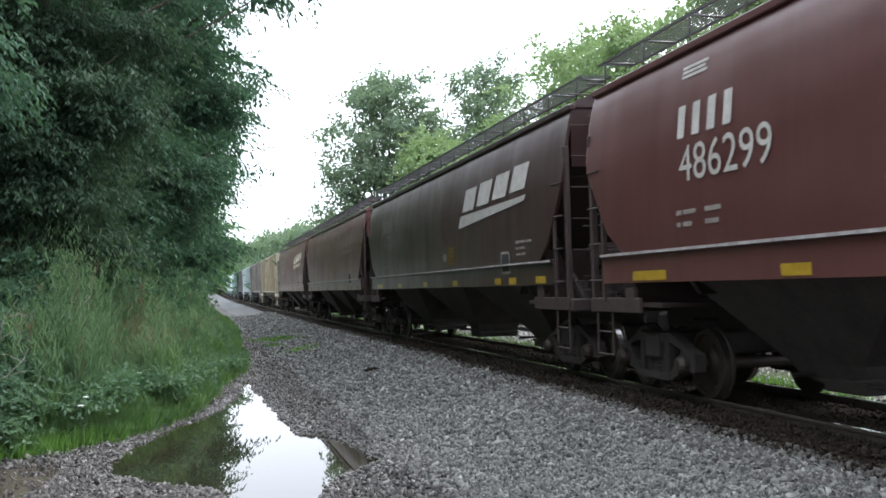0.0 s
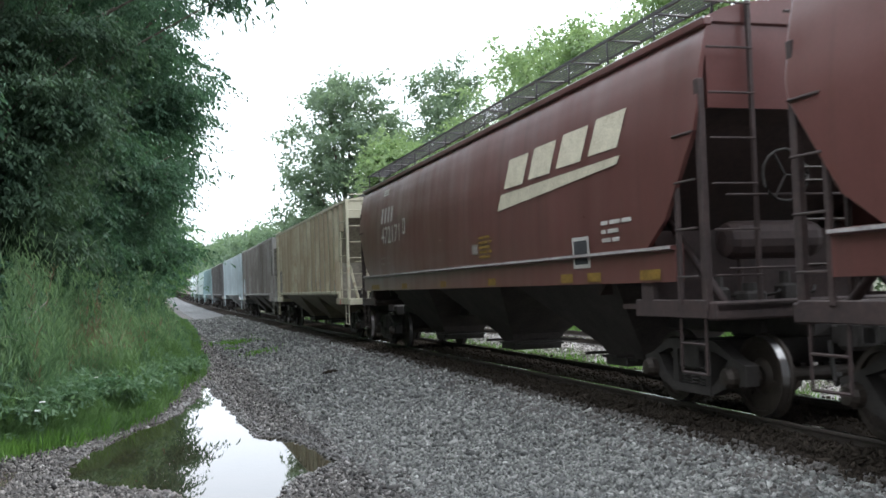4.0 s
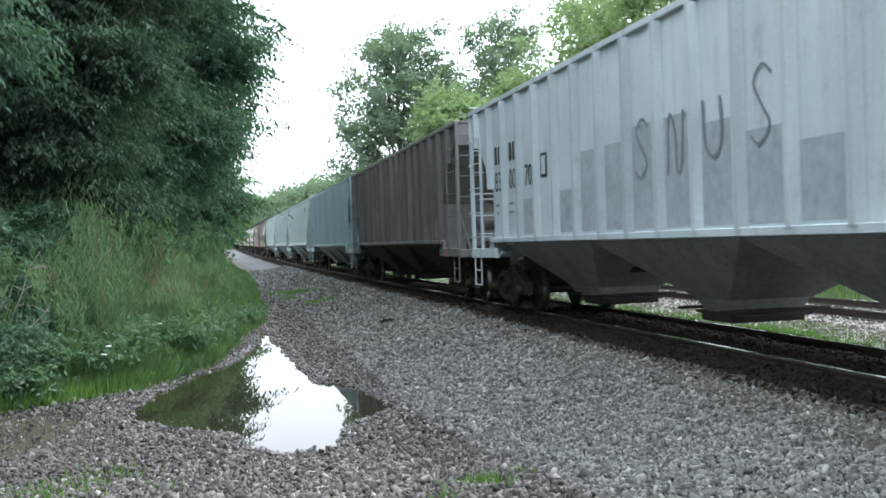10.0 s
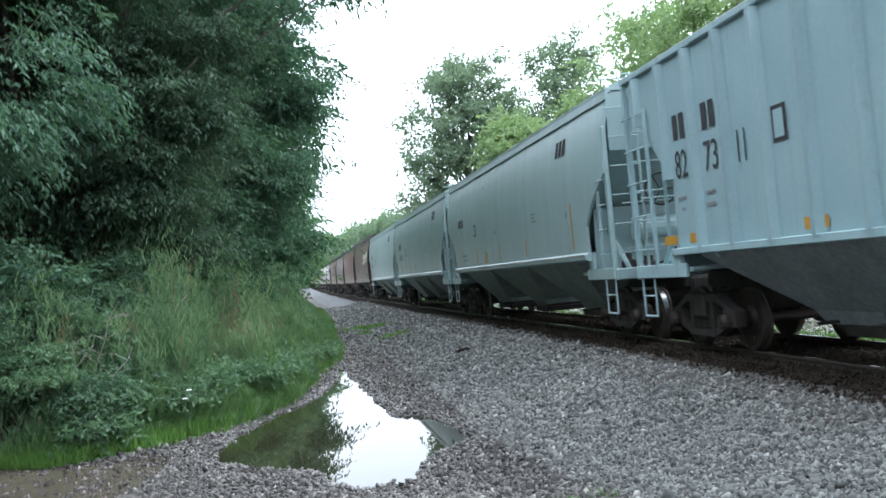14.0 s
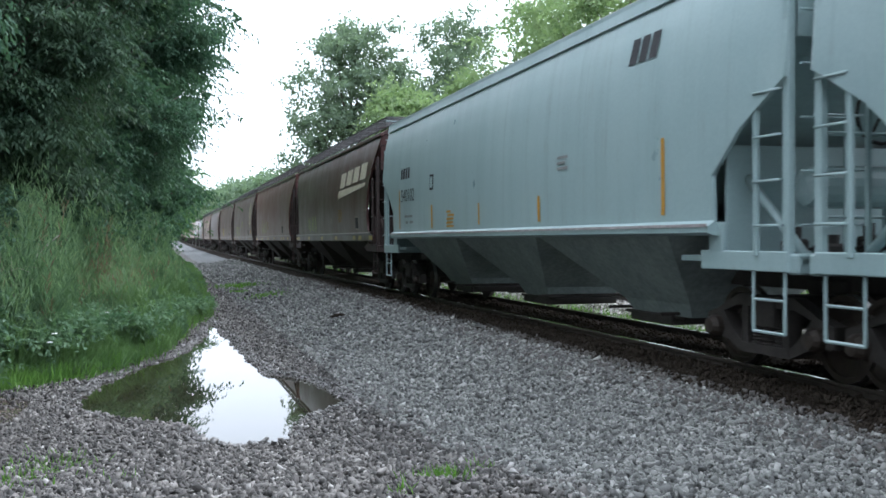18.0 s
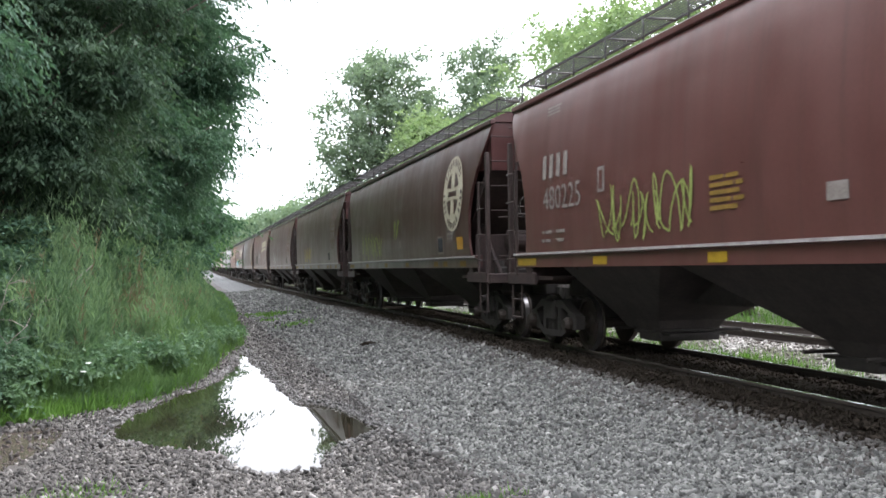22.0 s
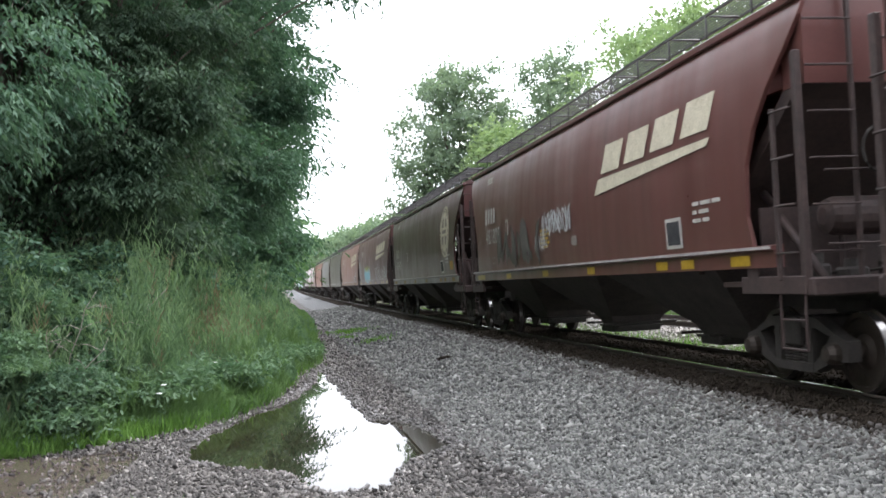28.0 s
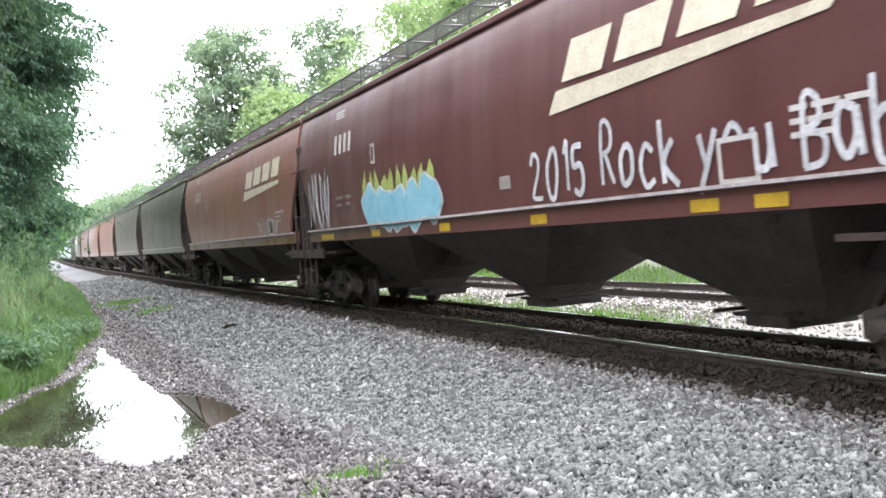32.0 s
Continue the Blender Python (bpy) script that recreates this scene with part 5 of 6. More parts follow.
def leaves_mesh(name, pos, along, size, width, rng, mats, index=None, fold=0.25):
    """Pointed leaves, each two triangles folded along the midrib, at pos, growing in the direction along."""
    n = len(pos)
    along = along / (np.linalg.norm(along, axis=1, keepdims=True) + 1e-9)
    side = np.cross(along, rng.normal(size=(n, 3)) * 0.6 + np.array([0, 0, 1.0]))
    side /= np.linalg.norm(side, axis=1, keepdims=True) + 1e-9
    nrm = np.cross(side, along)
    s = (size * rng.uniform(0.7, 1.3, n))[:, None]
    w = s * width * 0.5
    v = np.empty((n, 4, 3))
    v[:, 0] = pos
    v[:, 1] = pos + along * s * 0.45 + side * w + nrm * w * fold
    v[:, 2] = pos + along * s - nrm * s * 0.12
    v[:, 3] = pos + along * s * 0.45 - side * w + nrm * w * fold
    k = np.arange(n)[:, None] * 4
    tris = np.concatenate([k + [0, 1, 2], k + [0, 2, 3]], 1).reshape(-1, 3)
    idx = None if index is None else np.repeat(index, 2)
    return quick_mesh(name, v.reshape(-1, 3), tris, mats, False, idx)


def tree(x, y, height, lobes, sprigs, leaf, mat, label, seed, droop=0.5, per=9, trunk_r=0.16, shell=0.55, width=0.34, name="tree", lean=0.0, flat=0.25, group=9, wild=0.25):
    """lobes: (dx, dy, z, rx, ry, rz) ellipsoids that the sprigs fill, densest at their skins."""
    rng = np.random.default_rng(seed)
    rnd = random.Random(seed)
    g = ground_z(x, y)
    base = tagged(new(name), label, "tree" if name == "tree" else "shrub")
    base.location = (x, y, g)
    bm = bmesh.new()
    top = height * 0.8
    pts = [(lean * (k / 6) ** 2 + 0.12 * math.sin(k * 1.3 + seed), 0.1 * math.cos(k * 1.7 + seed), -0.2 + top * k / 6) for k in range(7)]
    limb(bm, pts, [trunk_r * (1.25 if k == 0 else 1 - 0.14 * k) for k in range(7)])
    part("trunk", bm, BARK, base)
    for dx, dy, z, rx, ry, rz in lobes:
        a = min(5, max(1, int(6 * z / top * 0.62)))
        s = Vector(pts[a])
        e = Vector((dx, dy, min(z, height)))
        bm = bmesh.new()
        mid = s.lerp(e, 0.5) + Vector((rnd.uniform(-0.3, 0.3), rnd.uniform(-0.3, 0.3), 0.1 * (e - s).length))
        limb(bm, [s, mid, e, e + (e - mid) * 0.5], [trunk_r * 0.42, trunk_r * 0.28, trunk_r * 0.14, 0.012], 5)
        part("branch", bm, BARK, base)
    vol = np.array([l[3] * l[4] + l[3] * l[5] + l[4] * l[5] for l in lobes])
    vol = vol * np.where(np.array([l[5] for l in lobes]) < 0.5, 2.6, 1.0)  # flat boughs carry the densest leaves
    clumps = sprigs // group
    pick = rng.choice(len(lobes), clumps, p=vol / vol.sum())
    L = np.array(lobes)[pick]
    d = rng.normal(size=(clumps, 3))
    d /= np.linalg.norm(d, axis=1, keepdims=True)
    bumpy = 1 + 0.22 * np.sin(d[:, 0] * 7 + pick * 2.1) * np.cos(d[:, 2] * 6 + pick) + 0.15 * np.sin(d[:, 1] * 11 + pick)
    rad = (shell + (1 - shell) * rng.uniform(0, 1, clumps) ** 0.6) * bumpy
    c0 = L[:, :3] + d * L[:, 3:] * rad[:, None]
    t0 = d * np.array([1, 1, 0.25]) - np.array([0, 0, 0.3 * droop])
    c = np.repeat(c0, group, 0) + rng.normal(size=(clumps * group, 3)) * np.array([1, 1, flat]) * leaf * (2.1 if group < 12 else 1.9)
    tips = np.repeat(t0, group, 0) + rng.normal(size=(clumps * group, 3)) * np.array([0.55, 0.55, flat])
    tips /= np.linalg.norm(tips, axis=1, keepdims=True)
    n = clumps * group
    t = np.tile(np.linspace(-1, 1, per), (n, 1))
    span = leaf * per * 0.2
    pos = c[:, None, :] + tips[:, None, :] * (t * span)[:, :, None] - np.array([0, 0, 1.0]) * (0.16 * span * (t + 1) ** 2)[:, :, None] * droop
    pos += rng.normal(size=pos.shape) * leaf * 0.12
    across = np.cross(tips, np.array([0, 0, 1.0]))
    across /= np.linalg.norm(across, axis=1, keepdims=True) + 1e-6
    sign = np.where(np.arange(per) % 2, 1.0, -1.0)
    out = tips[:, None, :] * 0.45 + across[:, None, :] * sign[None, :, None] * 0.6 - np.array([0, 0, 0.75 * droop]) + rng.normal(size=pos.shape) * wild
    me = leaves_mesh("crown", pos.reshape(-1, 3), out.reshape(-1, 3), leaf, width, rng, [mat])
    ob = new("crown", me)
    ob.parent = base
    return base


def left_wood():
    """A dense belt of trees and undergrowth along the track's left."""
    R = random.Random(11)
    spec = [
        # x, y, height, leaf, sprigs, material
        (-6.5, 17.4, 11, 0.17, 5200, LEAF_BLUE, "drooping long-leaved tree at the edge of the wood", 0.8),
        (-5.0, 21.4, 13, 0.17, 6200, LEAF_HOLLOW, "tall dense deep-green tree behind weeds", 0.8),
        (-6.8, 26.0, 15, 0.19, 5600, LEAF_HOLLOW, "tall dense deep-green tree behind weeds", 0.7),
        (-3.2, 28.0, 14, 0.18, 6200, LEAF_DARK, "leafy tree leaning over the gravel track", 0.7),
        (-3.0, 36.0, 15, 0.2, 6000, LEAF_DARK, "leafy tree leaning over the gravel track", 0.6),
        (-3.2, 44.0, 15, 0.22, 4600, LEAF_DARK, "tall dense deep-green tree behind weeds", 0.6),
        (-3.6, 54.0, 15, 0.26, 3600, LEAF_DARK, "tall dense deep-green tree in the wood", 0.5),
        (-3.2, 68.0, 15, 0.32, 2600, LEAF_DARK, "tall deep-green tree in the wood", 0.5),
        (-2.5, 86.0, 15, 0.4, 2000, LEAF_DARK, "tall deep-green tree in the wood", 0.4),
        (-1.6, 112.0, 15, 0.5, 1500, LEAF_MID, "far tree beside the railway", 0.4),
        (-0.6, 150.0, 15, 0.6, 1200, LEAF_MID, "far tree beside the railway", 0.4),
        (-12.5, 24.0, 15, 0.32, 2600, LEAF_DARK, "tall dense tree added to fill out the wood", 0.5),
        (-11.5, 36.0, 16, 0.36, 2600, LEAF_DARK, "tall dense tree added to fill out the wood", 0.5),
        (-10.0, 50.0, 16, 0.4, 2200, LEAF_DARK, "tall dense tree added to fill out the wood", 0.5),
        # next three stand out of view, added to block low sky light
        (-11.0, 7.0, 14, 0.45, 1500, LEAF_DARK, "tall dense tree added to fill out the wood", 0.5),
        (-10.5, -3.0, 14, 0.5, 1200, LEAF_DARK, "tall dense tree added to fill out the wood", 0.5),
        (-11.0, -13.0, 14, 0.5, 1200, LEAF_DARK, "tall dense tree added to fill out the wood", 0.5),
        (-14.5, 16.0, 13, 0.32, 2600, LEAF_DARK, "tall dense tree added to fill out the wood", 0.5),
    ]
    for i, (x, y, h, leaf, n, m, label, droop) in enumerate(spec):
        x -= 0.1 if y > 27 else 0.0
        r = 3.3 if y < 60 else 3.6
        lobes = []
        for j in range(9):
            z = h * (0.22 + 0.78 * j / 8)
            a = R.uniform(0, 6.28)
            k = 0.5 + 0.75 * math.sin(math.pi * min(1, 0.22 + 0.7 * j / 8))
            lobes.append((math.cos(a) * r * 0.55 * k, math.sin(a) * r * 0.55 * k, z, r * 0.62 * k, r * 0.62 * k, h * 0.12))
        if x > -4.5 and 20 < y < 60:
            lobes.append((3.6, -0.5, 8.6, 1.9, 1.7, 1.3))
            lobes.append((2.9, 0.8, 4.9, 1.5, 1.8, 1.0))
            lobes.append((2.6, 0.0, 11.5, 1.9, 1.9, 1.3))
            lobes.append((1.8, 0.0, 2.9, 1.7, 2.0, 1.3))
        if 10 < y < 22:
            lobes.append((1.6, -1.2, 3.4, 1.8, 1.6, 1.2))
            lobes.append((-1.4, -0.6, 3.0, 2.0, 1.6, 1.3))
        if y < 60 and x > -9:
            lobes = [(a, b, c, d * 0.86, e * 0.86, f * 0.9) for a, b, c, d, e, f in lobes]
            for j in range(22):
                z = h * (0.16 + 0.8 * (j + R.uniform(0, 1)) / 22)
                a = R.uniform(-2.7, 0.7)
                q = r * R.uniform(0.85, 1.08) * (0.72 + 0.35 * math.sin(math.pi * min(1, 0.2 + z / h * 0.8)))
                w = R.uniform(0.7, 1.25)
                lobes.append((math.cos(a) * q, math.sin(a) * q, z, w, w, R.uniform(0.22, 0.4)))
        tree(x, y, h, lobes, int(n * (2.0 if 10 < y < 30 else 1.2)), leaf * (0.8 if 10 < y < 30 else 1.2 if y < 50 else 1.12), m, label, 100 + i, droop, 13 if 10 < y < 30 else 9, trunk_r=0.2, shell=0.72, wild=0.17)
    # an overhanging bough with hanging twigs
    tree(-3.4, 21.5, 11.5, [(4.5, -1.0, 7.9, 0.7, 0.5, 0.3), (5.2, -1.2, 7.3, 0.4, 0.35, 0.4), (3.2, -1.0, 8.6, 0.9, 0.7, 0.7), (1.8, -0.6, 9.3, 1.4, 1.0, 1.0), (0.4, 0, 8.2, 1.8, 1.4, 1.6), (0.2, 0, 10.5, 2.2, 1.6, 1.4)], 1500, 0.17, LEAF_DARK, "slender tree with twigs hanging over the track", 140, 1.0, trunk_r=0.1, lean=0.8)
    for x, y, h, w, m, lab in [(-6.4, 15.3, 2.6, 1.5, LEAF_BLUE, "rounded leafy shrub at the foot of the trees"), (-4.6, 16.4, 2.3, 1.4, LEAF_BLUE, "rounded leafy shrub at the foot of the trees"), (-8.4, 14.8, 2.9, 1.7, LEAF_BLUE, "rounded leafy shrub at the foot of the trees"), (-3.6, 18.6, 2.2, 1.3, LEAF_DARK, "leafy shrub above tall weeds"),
                               (-2.6, 22.8, 2.2, 1.4, LEAF_DARK, "leafy shrub above tall weeds"), (-2.0, 27.5, 2.2, 1.5, LEAF_DARK, "leafy shrub above tall weeds"), (-1.5, 34.0, 2.0, 1.5, LEAF_DARK, "leafy shrub above tall weeds"), (-1.2, 42.0, 2.2, 1.6, LEAF_DARK, "leafy shrub above tall weeds"), (-7.4, 20.0, 3.0, 2.0, LEAF_DARK, "dark understorey shrub beneath the trees"), (-10.5, 19.0, 3.2, 2.2, LEAF_DARK, "dark understorey shrub beneath the trees"), (-9.0, 25.0, 4.6, 3.0, LEAF_DARK, "dark understorey shrub beneath the trees"), (-12.5, 19.5, 5.0, 3.4, LEAF_DARK, "dark understorey shrub beneath the trees"), (-14.5, 14.0, 5.0, 3.2, LEAF_DARK, "dark understorey shrub beneath the trees"), (-8.0, 31.5, 4.6, 3.0, LEAF_DARK, "dark understorey shrub beneath the trees"), (-7.0, 40.0, 4.6, 3.2, LEAF_DARK, "dark understorey shrub beneath the trees"), (-17.0, 19.0, 6.0, 4.0, LEAF_DARK, "dark understorey shrub beneath the trees"), (-5.0, 31.0, 3.0, 2.2, LEAF_DARK, "dark understorey shrub beneath the trees")]:
        tree(x, y, h, [(0, 0, h * 0.45, w, w, h * 0.45), (w * 0.5, -w * 0.3, h * 0.55, w * 0.6, w * 0.6, h * 0.35), (-w * 0.5, 0.2, h * 0.6, w * 0.6, w * 0.6, h * 0.35)], 1100, 0.11, m, lab, int(-x * 31 + y), 0.25, 7, 0.04, 0.6, 0.55, "shrub")
    tree(-8.6, 16.0, 5.4, [(0.9, -1.0, 4.7, 0.5, 0.45, 0.35)], 40, 0.2, LEAF_RED, "sapling with withered red leaves", 77, 0.9, trunk_r=0.03)


def brambles():
    """Low tangled shrubs with hollows between them, and dry twigs sticking out."""
    R = random.Random(17)
    for i, (x, y, h, w) in enumerate([(-2.9, 14.7, 0.95, 0.6), (-3.7, 14.5, 1.2, 0.7), (-4.6, 14.6, 1.45, 0.8), (-5.6, 14.7, 1.5, 0.9), (-2.7, 15.9, 1.15, 0.6), (-3.5, 15.8, 1.6, 0.75), (-4.5, 16.0, 2.0, 0.9), (-5.6, 16.2, 2.2, 1.0), (-3.0, 17.4, 1.6, 0.7), (-6.8, 15.6, 2.2, 1.1), (-8.0, 14.6, 2.0, 1.1), (-4.0, 17.6, 2.0, 0.9)]):
        lobes = []
        for j in range(11):
            a, q = R.uniform(0, 6.28), w * math.sqrt(R.uniform(0.05, 1))
            z = h * (1 - 0.6 * (q / w) ** 2) * R.uniform(0.55, 1.05)
            lobes.append((math.cos(a) * q, math.sin(a) * q, z, R.uniform(0.2, 0.42), R.uniform(0.2, 0.42), R.uniform(0.12, 0.26)))
        tree(x, y, h, lobes, 1900, 0.066, (BRAMBLE, BROAD)[i % 2], "tangled small-leaved bramble on the bank", 500 + i, 0.35, 7, 0.02, 0.5, 0.5, "shrub", wild=0.4)
    for i in range(16):
        y = 14.4 + 12 * (i / 15) ** 1.4
        x, h = veg_edge(y) - R.uniform(0.25, 0.9), R.uniform(0.35, 0.75)
        lobes = [(R.uniform(-0.25, 0.25), R.uniform(-0.25, 0.25), h * R.uniform(0.5, 1), 0.2, 0.2, 0.16) for _ in range(5)]
        tree(x, y, h, lobes, 300, 0.1, BROAD, "leafy weed clump at the foot of the bank", 560 + i, 0.2, 7, 0.012, 0.4, 0.4, "shrub", wild=0.5)
    for k in range(16):
        x, y = R.uniform(-4.6, -2.0), R.uniform(14.3, 17.4)
        g = ground_z(x, y)
        h = R.uniform(0.9, 1.7)
        tip = Vector((x + R.uniform(-0.7, 0.7), y - R.uniform(0.0, 0.5), g + h))
        pts = [Vector((x, y, g - 0.05)).lerp(tip, q / 5) + Vector((R.uniform(-0.06, 0.06), 0, 0.12 * math.sin(math.pi * q / 5))) for q in range(6)]
        bm = bmesh.new()
        limb(bm, pts, [0.014, 0.012, 0.01, 0.008, 0.006, 0.003], 5)
        for j in (2, 3, 3, 4, 4):
            end = pts[j] + Vector((R.uniform(-0.4, 0.4), R.uniform(-0.2, 0.2), R.uniform(-0.1, 0.35)))
            limb(bm, [pts[j], pts[j].lerp(end, 0.5) + Vector((0, 0, 0.04)), end], [0.006, 0.005, 0.002], 4)
        me = bpy.data.meshes.new("dead_branch")
        bm.to_mesh(me)
        bm.free()
        me.materials.append(DRY)
        tagged(new("dead_branch", me), "dry pale twig standing among brambles", "branch", "dead branches on the bank")


DRY = plain("bleached_dead_wood", (0.22, 0.20, 0.17), (0.38, 0.35, 0.31), 8, 0.85, 0, 0.5, (2, 2, 0.5))
left_wood()
brambles()


# distance haze painted into the leaf colour of the far trees
LEAF_HAZE = leaf_mat("haze_tinted_leaves", (0.115, 0.17, 0.125), (0.21, 0.275, 0.195), 0.5)


def right_wood():
    """The trees beyond the railway."""
    R = random.Random(5)
    def crown(h, r, n, low=0.3):
        out = []
        for j in range(n):
            z = h * (low + (0.97 - low) * (j + 0.5) / n)
            a = j * 2.4 + R.uniform(-0.4, 0.4)
            k = math.sin(math.pi * (0.25 + 0.7 * (j + 0.5) / n)) ** 0.7
            rr = r * R.uniform(0.42, 0.6)
            out.append((math.cos(a) * r * 0.6 * k, math.sin(a) * r * 0.6 * k, z, rr, rr, rr * 0.62))
        return out
    spec = [
        (14.6, 77, 18.0, 5.2, 14, 2300, 0.34, LEAF_OAK, "broad airy oak beyond the railway"),
        (24.0, 80, 20.5, 5.2, 14, 1500, 0.34, LEAF_OAK, "tall airy oak with open crown beyond the railway"),
        (15.5, 65, 12.0, 3.4, 9, 1500, 0.3, LEAF_SUN, "bright green tree beyond the railway"),
        (18.6, 58, 12.5, 3.2, 9, 1500, 0.3, LEAF_SUN, "bright green tree beyond the railway"),
        (21.5, 54, 16.0, 4.2, 12, 1500, 0.3, LEAF_SUN, "dense bright green tree beyond the railway"),
        (21.0, 45, 15.5, 4.4, 12, 1600, 0.28, LEAF_SUN, "dense bright green tree beyond the railway"),
        (22.0, 36, 15.0, 4.4, 12, 1600, 0.26, LEAF_SUN, "dense bright green tree beyond the railway"),
        (25.0, 28, 13.0, 4.4, 12, 1500, 0.26, LEAF_OAK, "dense tree beyond the railway"),
        (26.0, 19, 13.0, 4.6, 12, 1300, 0.28, LEAF_OAK, "dense tree beyond the railway"),
        (26.0, 9, 13.0, 4.6, 10, 900, 0.3, LEAF_OAK, "dense tree beyond the railway"),
        (16.0, 96, 12.0, 4.0, 9, 700, 0.42, LEAF_SUN, "tree in the row beyond the railway"),
        (15.0, 112, 11.5, 4.0, 9, 700, 0.45, LEAF_OAK, "tree in the row beyond the railway"),
        (14.2, 130, 11.5, 4.2, 9, 700, 0.5, LEAF_SUN, "tree in the row beyond the railway"),
        (13.6, 150, 12.0, 4.4, 9, 700, 0.55, LEAF_OAK, "far tree in the row beyond the railway"),
        (13.2, 175, 12.5, 4.8, 9, 600, 0.6, LEAF_SUN, "far tree in the row beyond the railway"),
        (12.6, 205, 13.0, 5.2, 9, 600, 0.7, LEAF_OAK, "far tree in the row beyond the railway"),
        (12.0, 245, 14.0, 6.0, 9, 600, 0.8, LEAF_OAK, "far tree in the row beyond the railway"),
        (9.0, 330, 14.0, 7.0, 9, 600, 1.0, LEAF_OAK, "far tree at the end of the line"),
        (0.0, 330, 14.0, 8.0, 9, 600, 1.0, LEAF_OAK, "far tree at the end of the line"),
    ]
    for i, (x, y, h, r, n, sp, leaf, m, label) in enumerate(spec):
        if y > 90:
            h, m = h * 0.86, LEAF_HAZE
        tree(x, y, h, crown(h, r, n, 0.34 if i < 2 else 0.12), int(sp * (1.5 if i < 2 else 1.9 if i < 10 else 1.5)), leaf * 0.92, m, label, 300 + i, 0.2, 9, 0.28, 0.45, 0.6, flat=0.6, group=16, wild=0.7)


right_wood()


def undergrowth():
    """Tall weeds on the bank, bright grass along its foot, grass between the tracks."""
    rng = np.random.default_rng(21)
    # weeds
    P, A, S, M, Wd = [], [], [], [], []
    kind_broad = lambda patch, x: patch > 0.22 or x < -4.2
    for _ in range(30000):
        y = 13.6 + 62 * rng.uniform() ** 1.7
        back = 5.5 * rng.uniform() ** 1.3
        if rng.uniform() < 0.03:
            back = -0.45 * rng.uniform() ** 1.5
        e = veg_edge(y)
        x = e - 0.12 - back
        if y < 13.4 + 0.4 * rng.uniform():
            continue
        patch = noise.noise((x * 0.55, y * 0.4, 7))
        if x < -2.5 and y < 17.6 and rng.uniform() < 0.75:
            continue
        h = (0.78 + 0.85 * noise.noise((x * 1.2, y * 0.9, 2))) * ((0.3 if y < 18 else 0.5 if y < 26 else 0.25) + 1.6 * min(1, max(-0.1, back / 1.4))) * rng.uniform(0.7, 1.15)
        if x < -7:
            h *= 0.8
        if y > 28:
            h *= max(0.55, 1 - 0.02 * (y - 28))
        g = ground_z(x, y)
        lean = rng.normal(size=2) * 0.14
        k = int(9 + 12 * min(1, h))
        t = rng.uniform(0.12, 1, k)
        a = rng.uniform(0, 6.28, k)
        P.append(np.stack([x + lean[0] * t * h, y + lean[1] * t * h, g + t * h], 1))
        A.append(np.stack([np.cos(a), np.sin(a), rng.uniform(0.9, 3.2, k)], 1))
        S.append(np.full(k, (0.15 if kind_broad(patch, x) else 0.24) if y < 30 else 0.28) * (1.1 - 0.4 * t))
        brown = abs(y - 20.5) < 2.2 and 0.4 < back < 1.4
        kind = 2 if rng.uniform() < (0.3 if brown else 0.04) and back > 0.4 else (3 if kind_broad(patch, x) else (1 if back < 0.3 else 0))
        M.append(np.where((t > 0.55) & (kind == 2), 2, 0 if kind == 2 else kind))
        Wd.append(np.full(k, 0.4 if kind == 3 else 0.085 if y < 30 else 0.13))
    P, A, S, M = np.concatenate(P), np.concatenate(A), np.concatenate(S), np.concatenate(M)
    me = leaves_mesh("weeds", P, A, S, np.concatenate(Wd)[:, None], rng, [WEED_LEAF, LEAF_FRESH, SEED, BROAD], M)
    tagged(new("weeds", me), "tall mixed weeds on the bank below the trees", "weeds", kind="stuff")
    # grass
    def blades(n, place, hgt, name, label, mat):
        xy = np.array([place() for _ in range(n)])
        z = np.array([ground_z(a, b) for a, b in xy])
        pos = np.column_stack([xy, z - 0.01])
        al = rng.normal(size=(n, 3)) * 0.32 + np.array([0, 0, 1.0])
        me = leaves_mesh(name, pos, al, hgt * rng.uniform(0.5, 1.3, n), 0.07, rng, [mat], None, 0.1)
        tagged(new(name, me), label, "grass", kind="stuff")
    def bank():
        y = 13.5 + 26 * rng.uniform() ** 2.2
        if 15.6 < y and rng.uniform() < 0.6:
            y = 13.6 + 1.6 * rng.uniform()
        return veg_edge(y) + 0.14 - rng.normal() * (0.24 if y < 16 else 0.12) - abs(rng.normal()) * (0.2 if y < 16 else 0.08), y
    blades(7500, bank, 0.22, "bank_grass", "bright green grass along the foot of the bank", BANK_GRASS)
    def strip():
        return 9.6 + 0.26 * rng.normal(), 14.5 + 70 * rng.uniform() ** 2.0 + 1.0 * rng.normal()
    blades(14000, strip, 0.2, "track_grass", "sunlit grass strip between the two tracks", GRASS)
    def beyond():
        return 15.2 + 9 * rng.uniform(), 4 + 90 * rng.uniform()
    blades(14000, beyond, 0.35, "verge_grass", "grass beyond the far track", BANK_GRASS)
    tufts = [(3.05, 40.7, 0.8, 900), (3.4, 33, 0.5, 350), (1.95, 6.75, 0.16, 160), (2.35, 7.2, 0.1, 35), (1.5, 6.3, 0.1, 25), (-1.3, 8.4, 0.45, 420), (-0.9, 9.2, 0.3, 200), (-2.0, 7.6, 0.5, 420), (-2.6, 8.6, 0.5, 350), (2.75, 37, 0.3, 150), (-0.3, 8.1, 0.12, 25)]
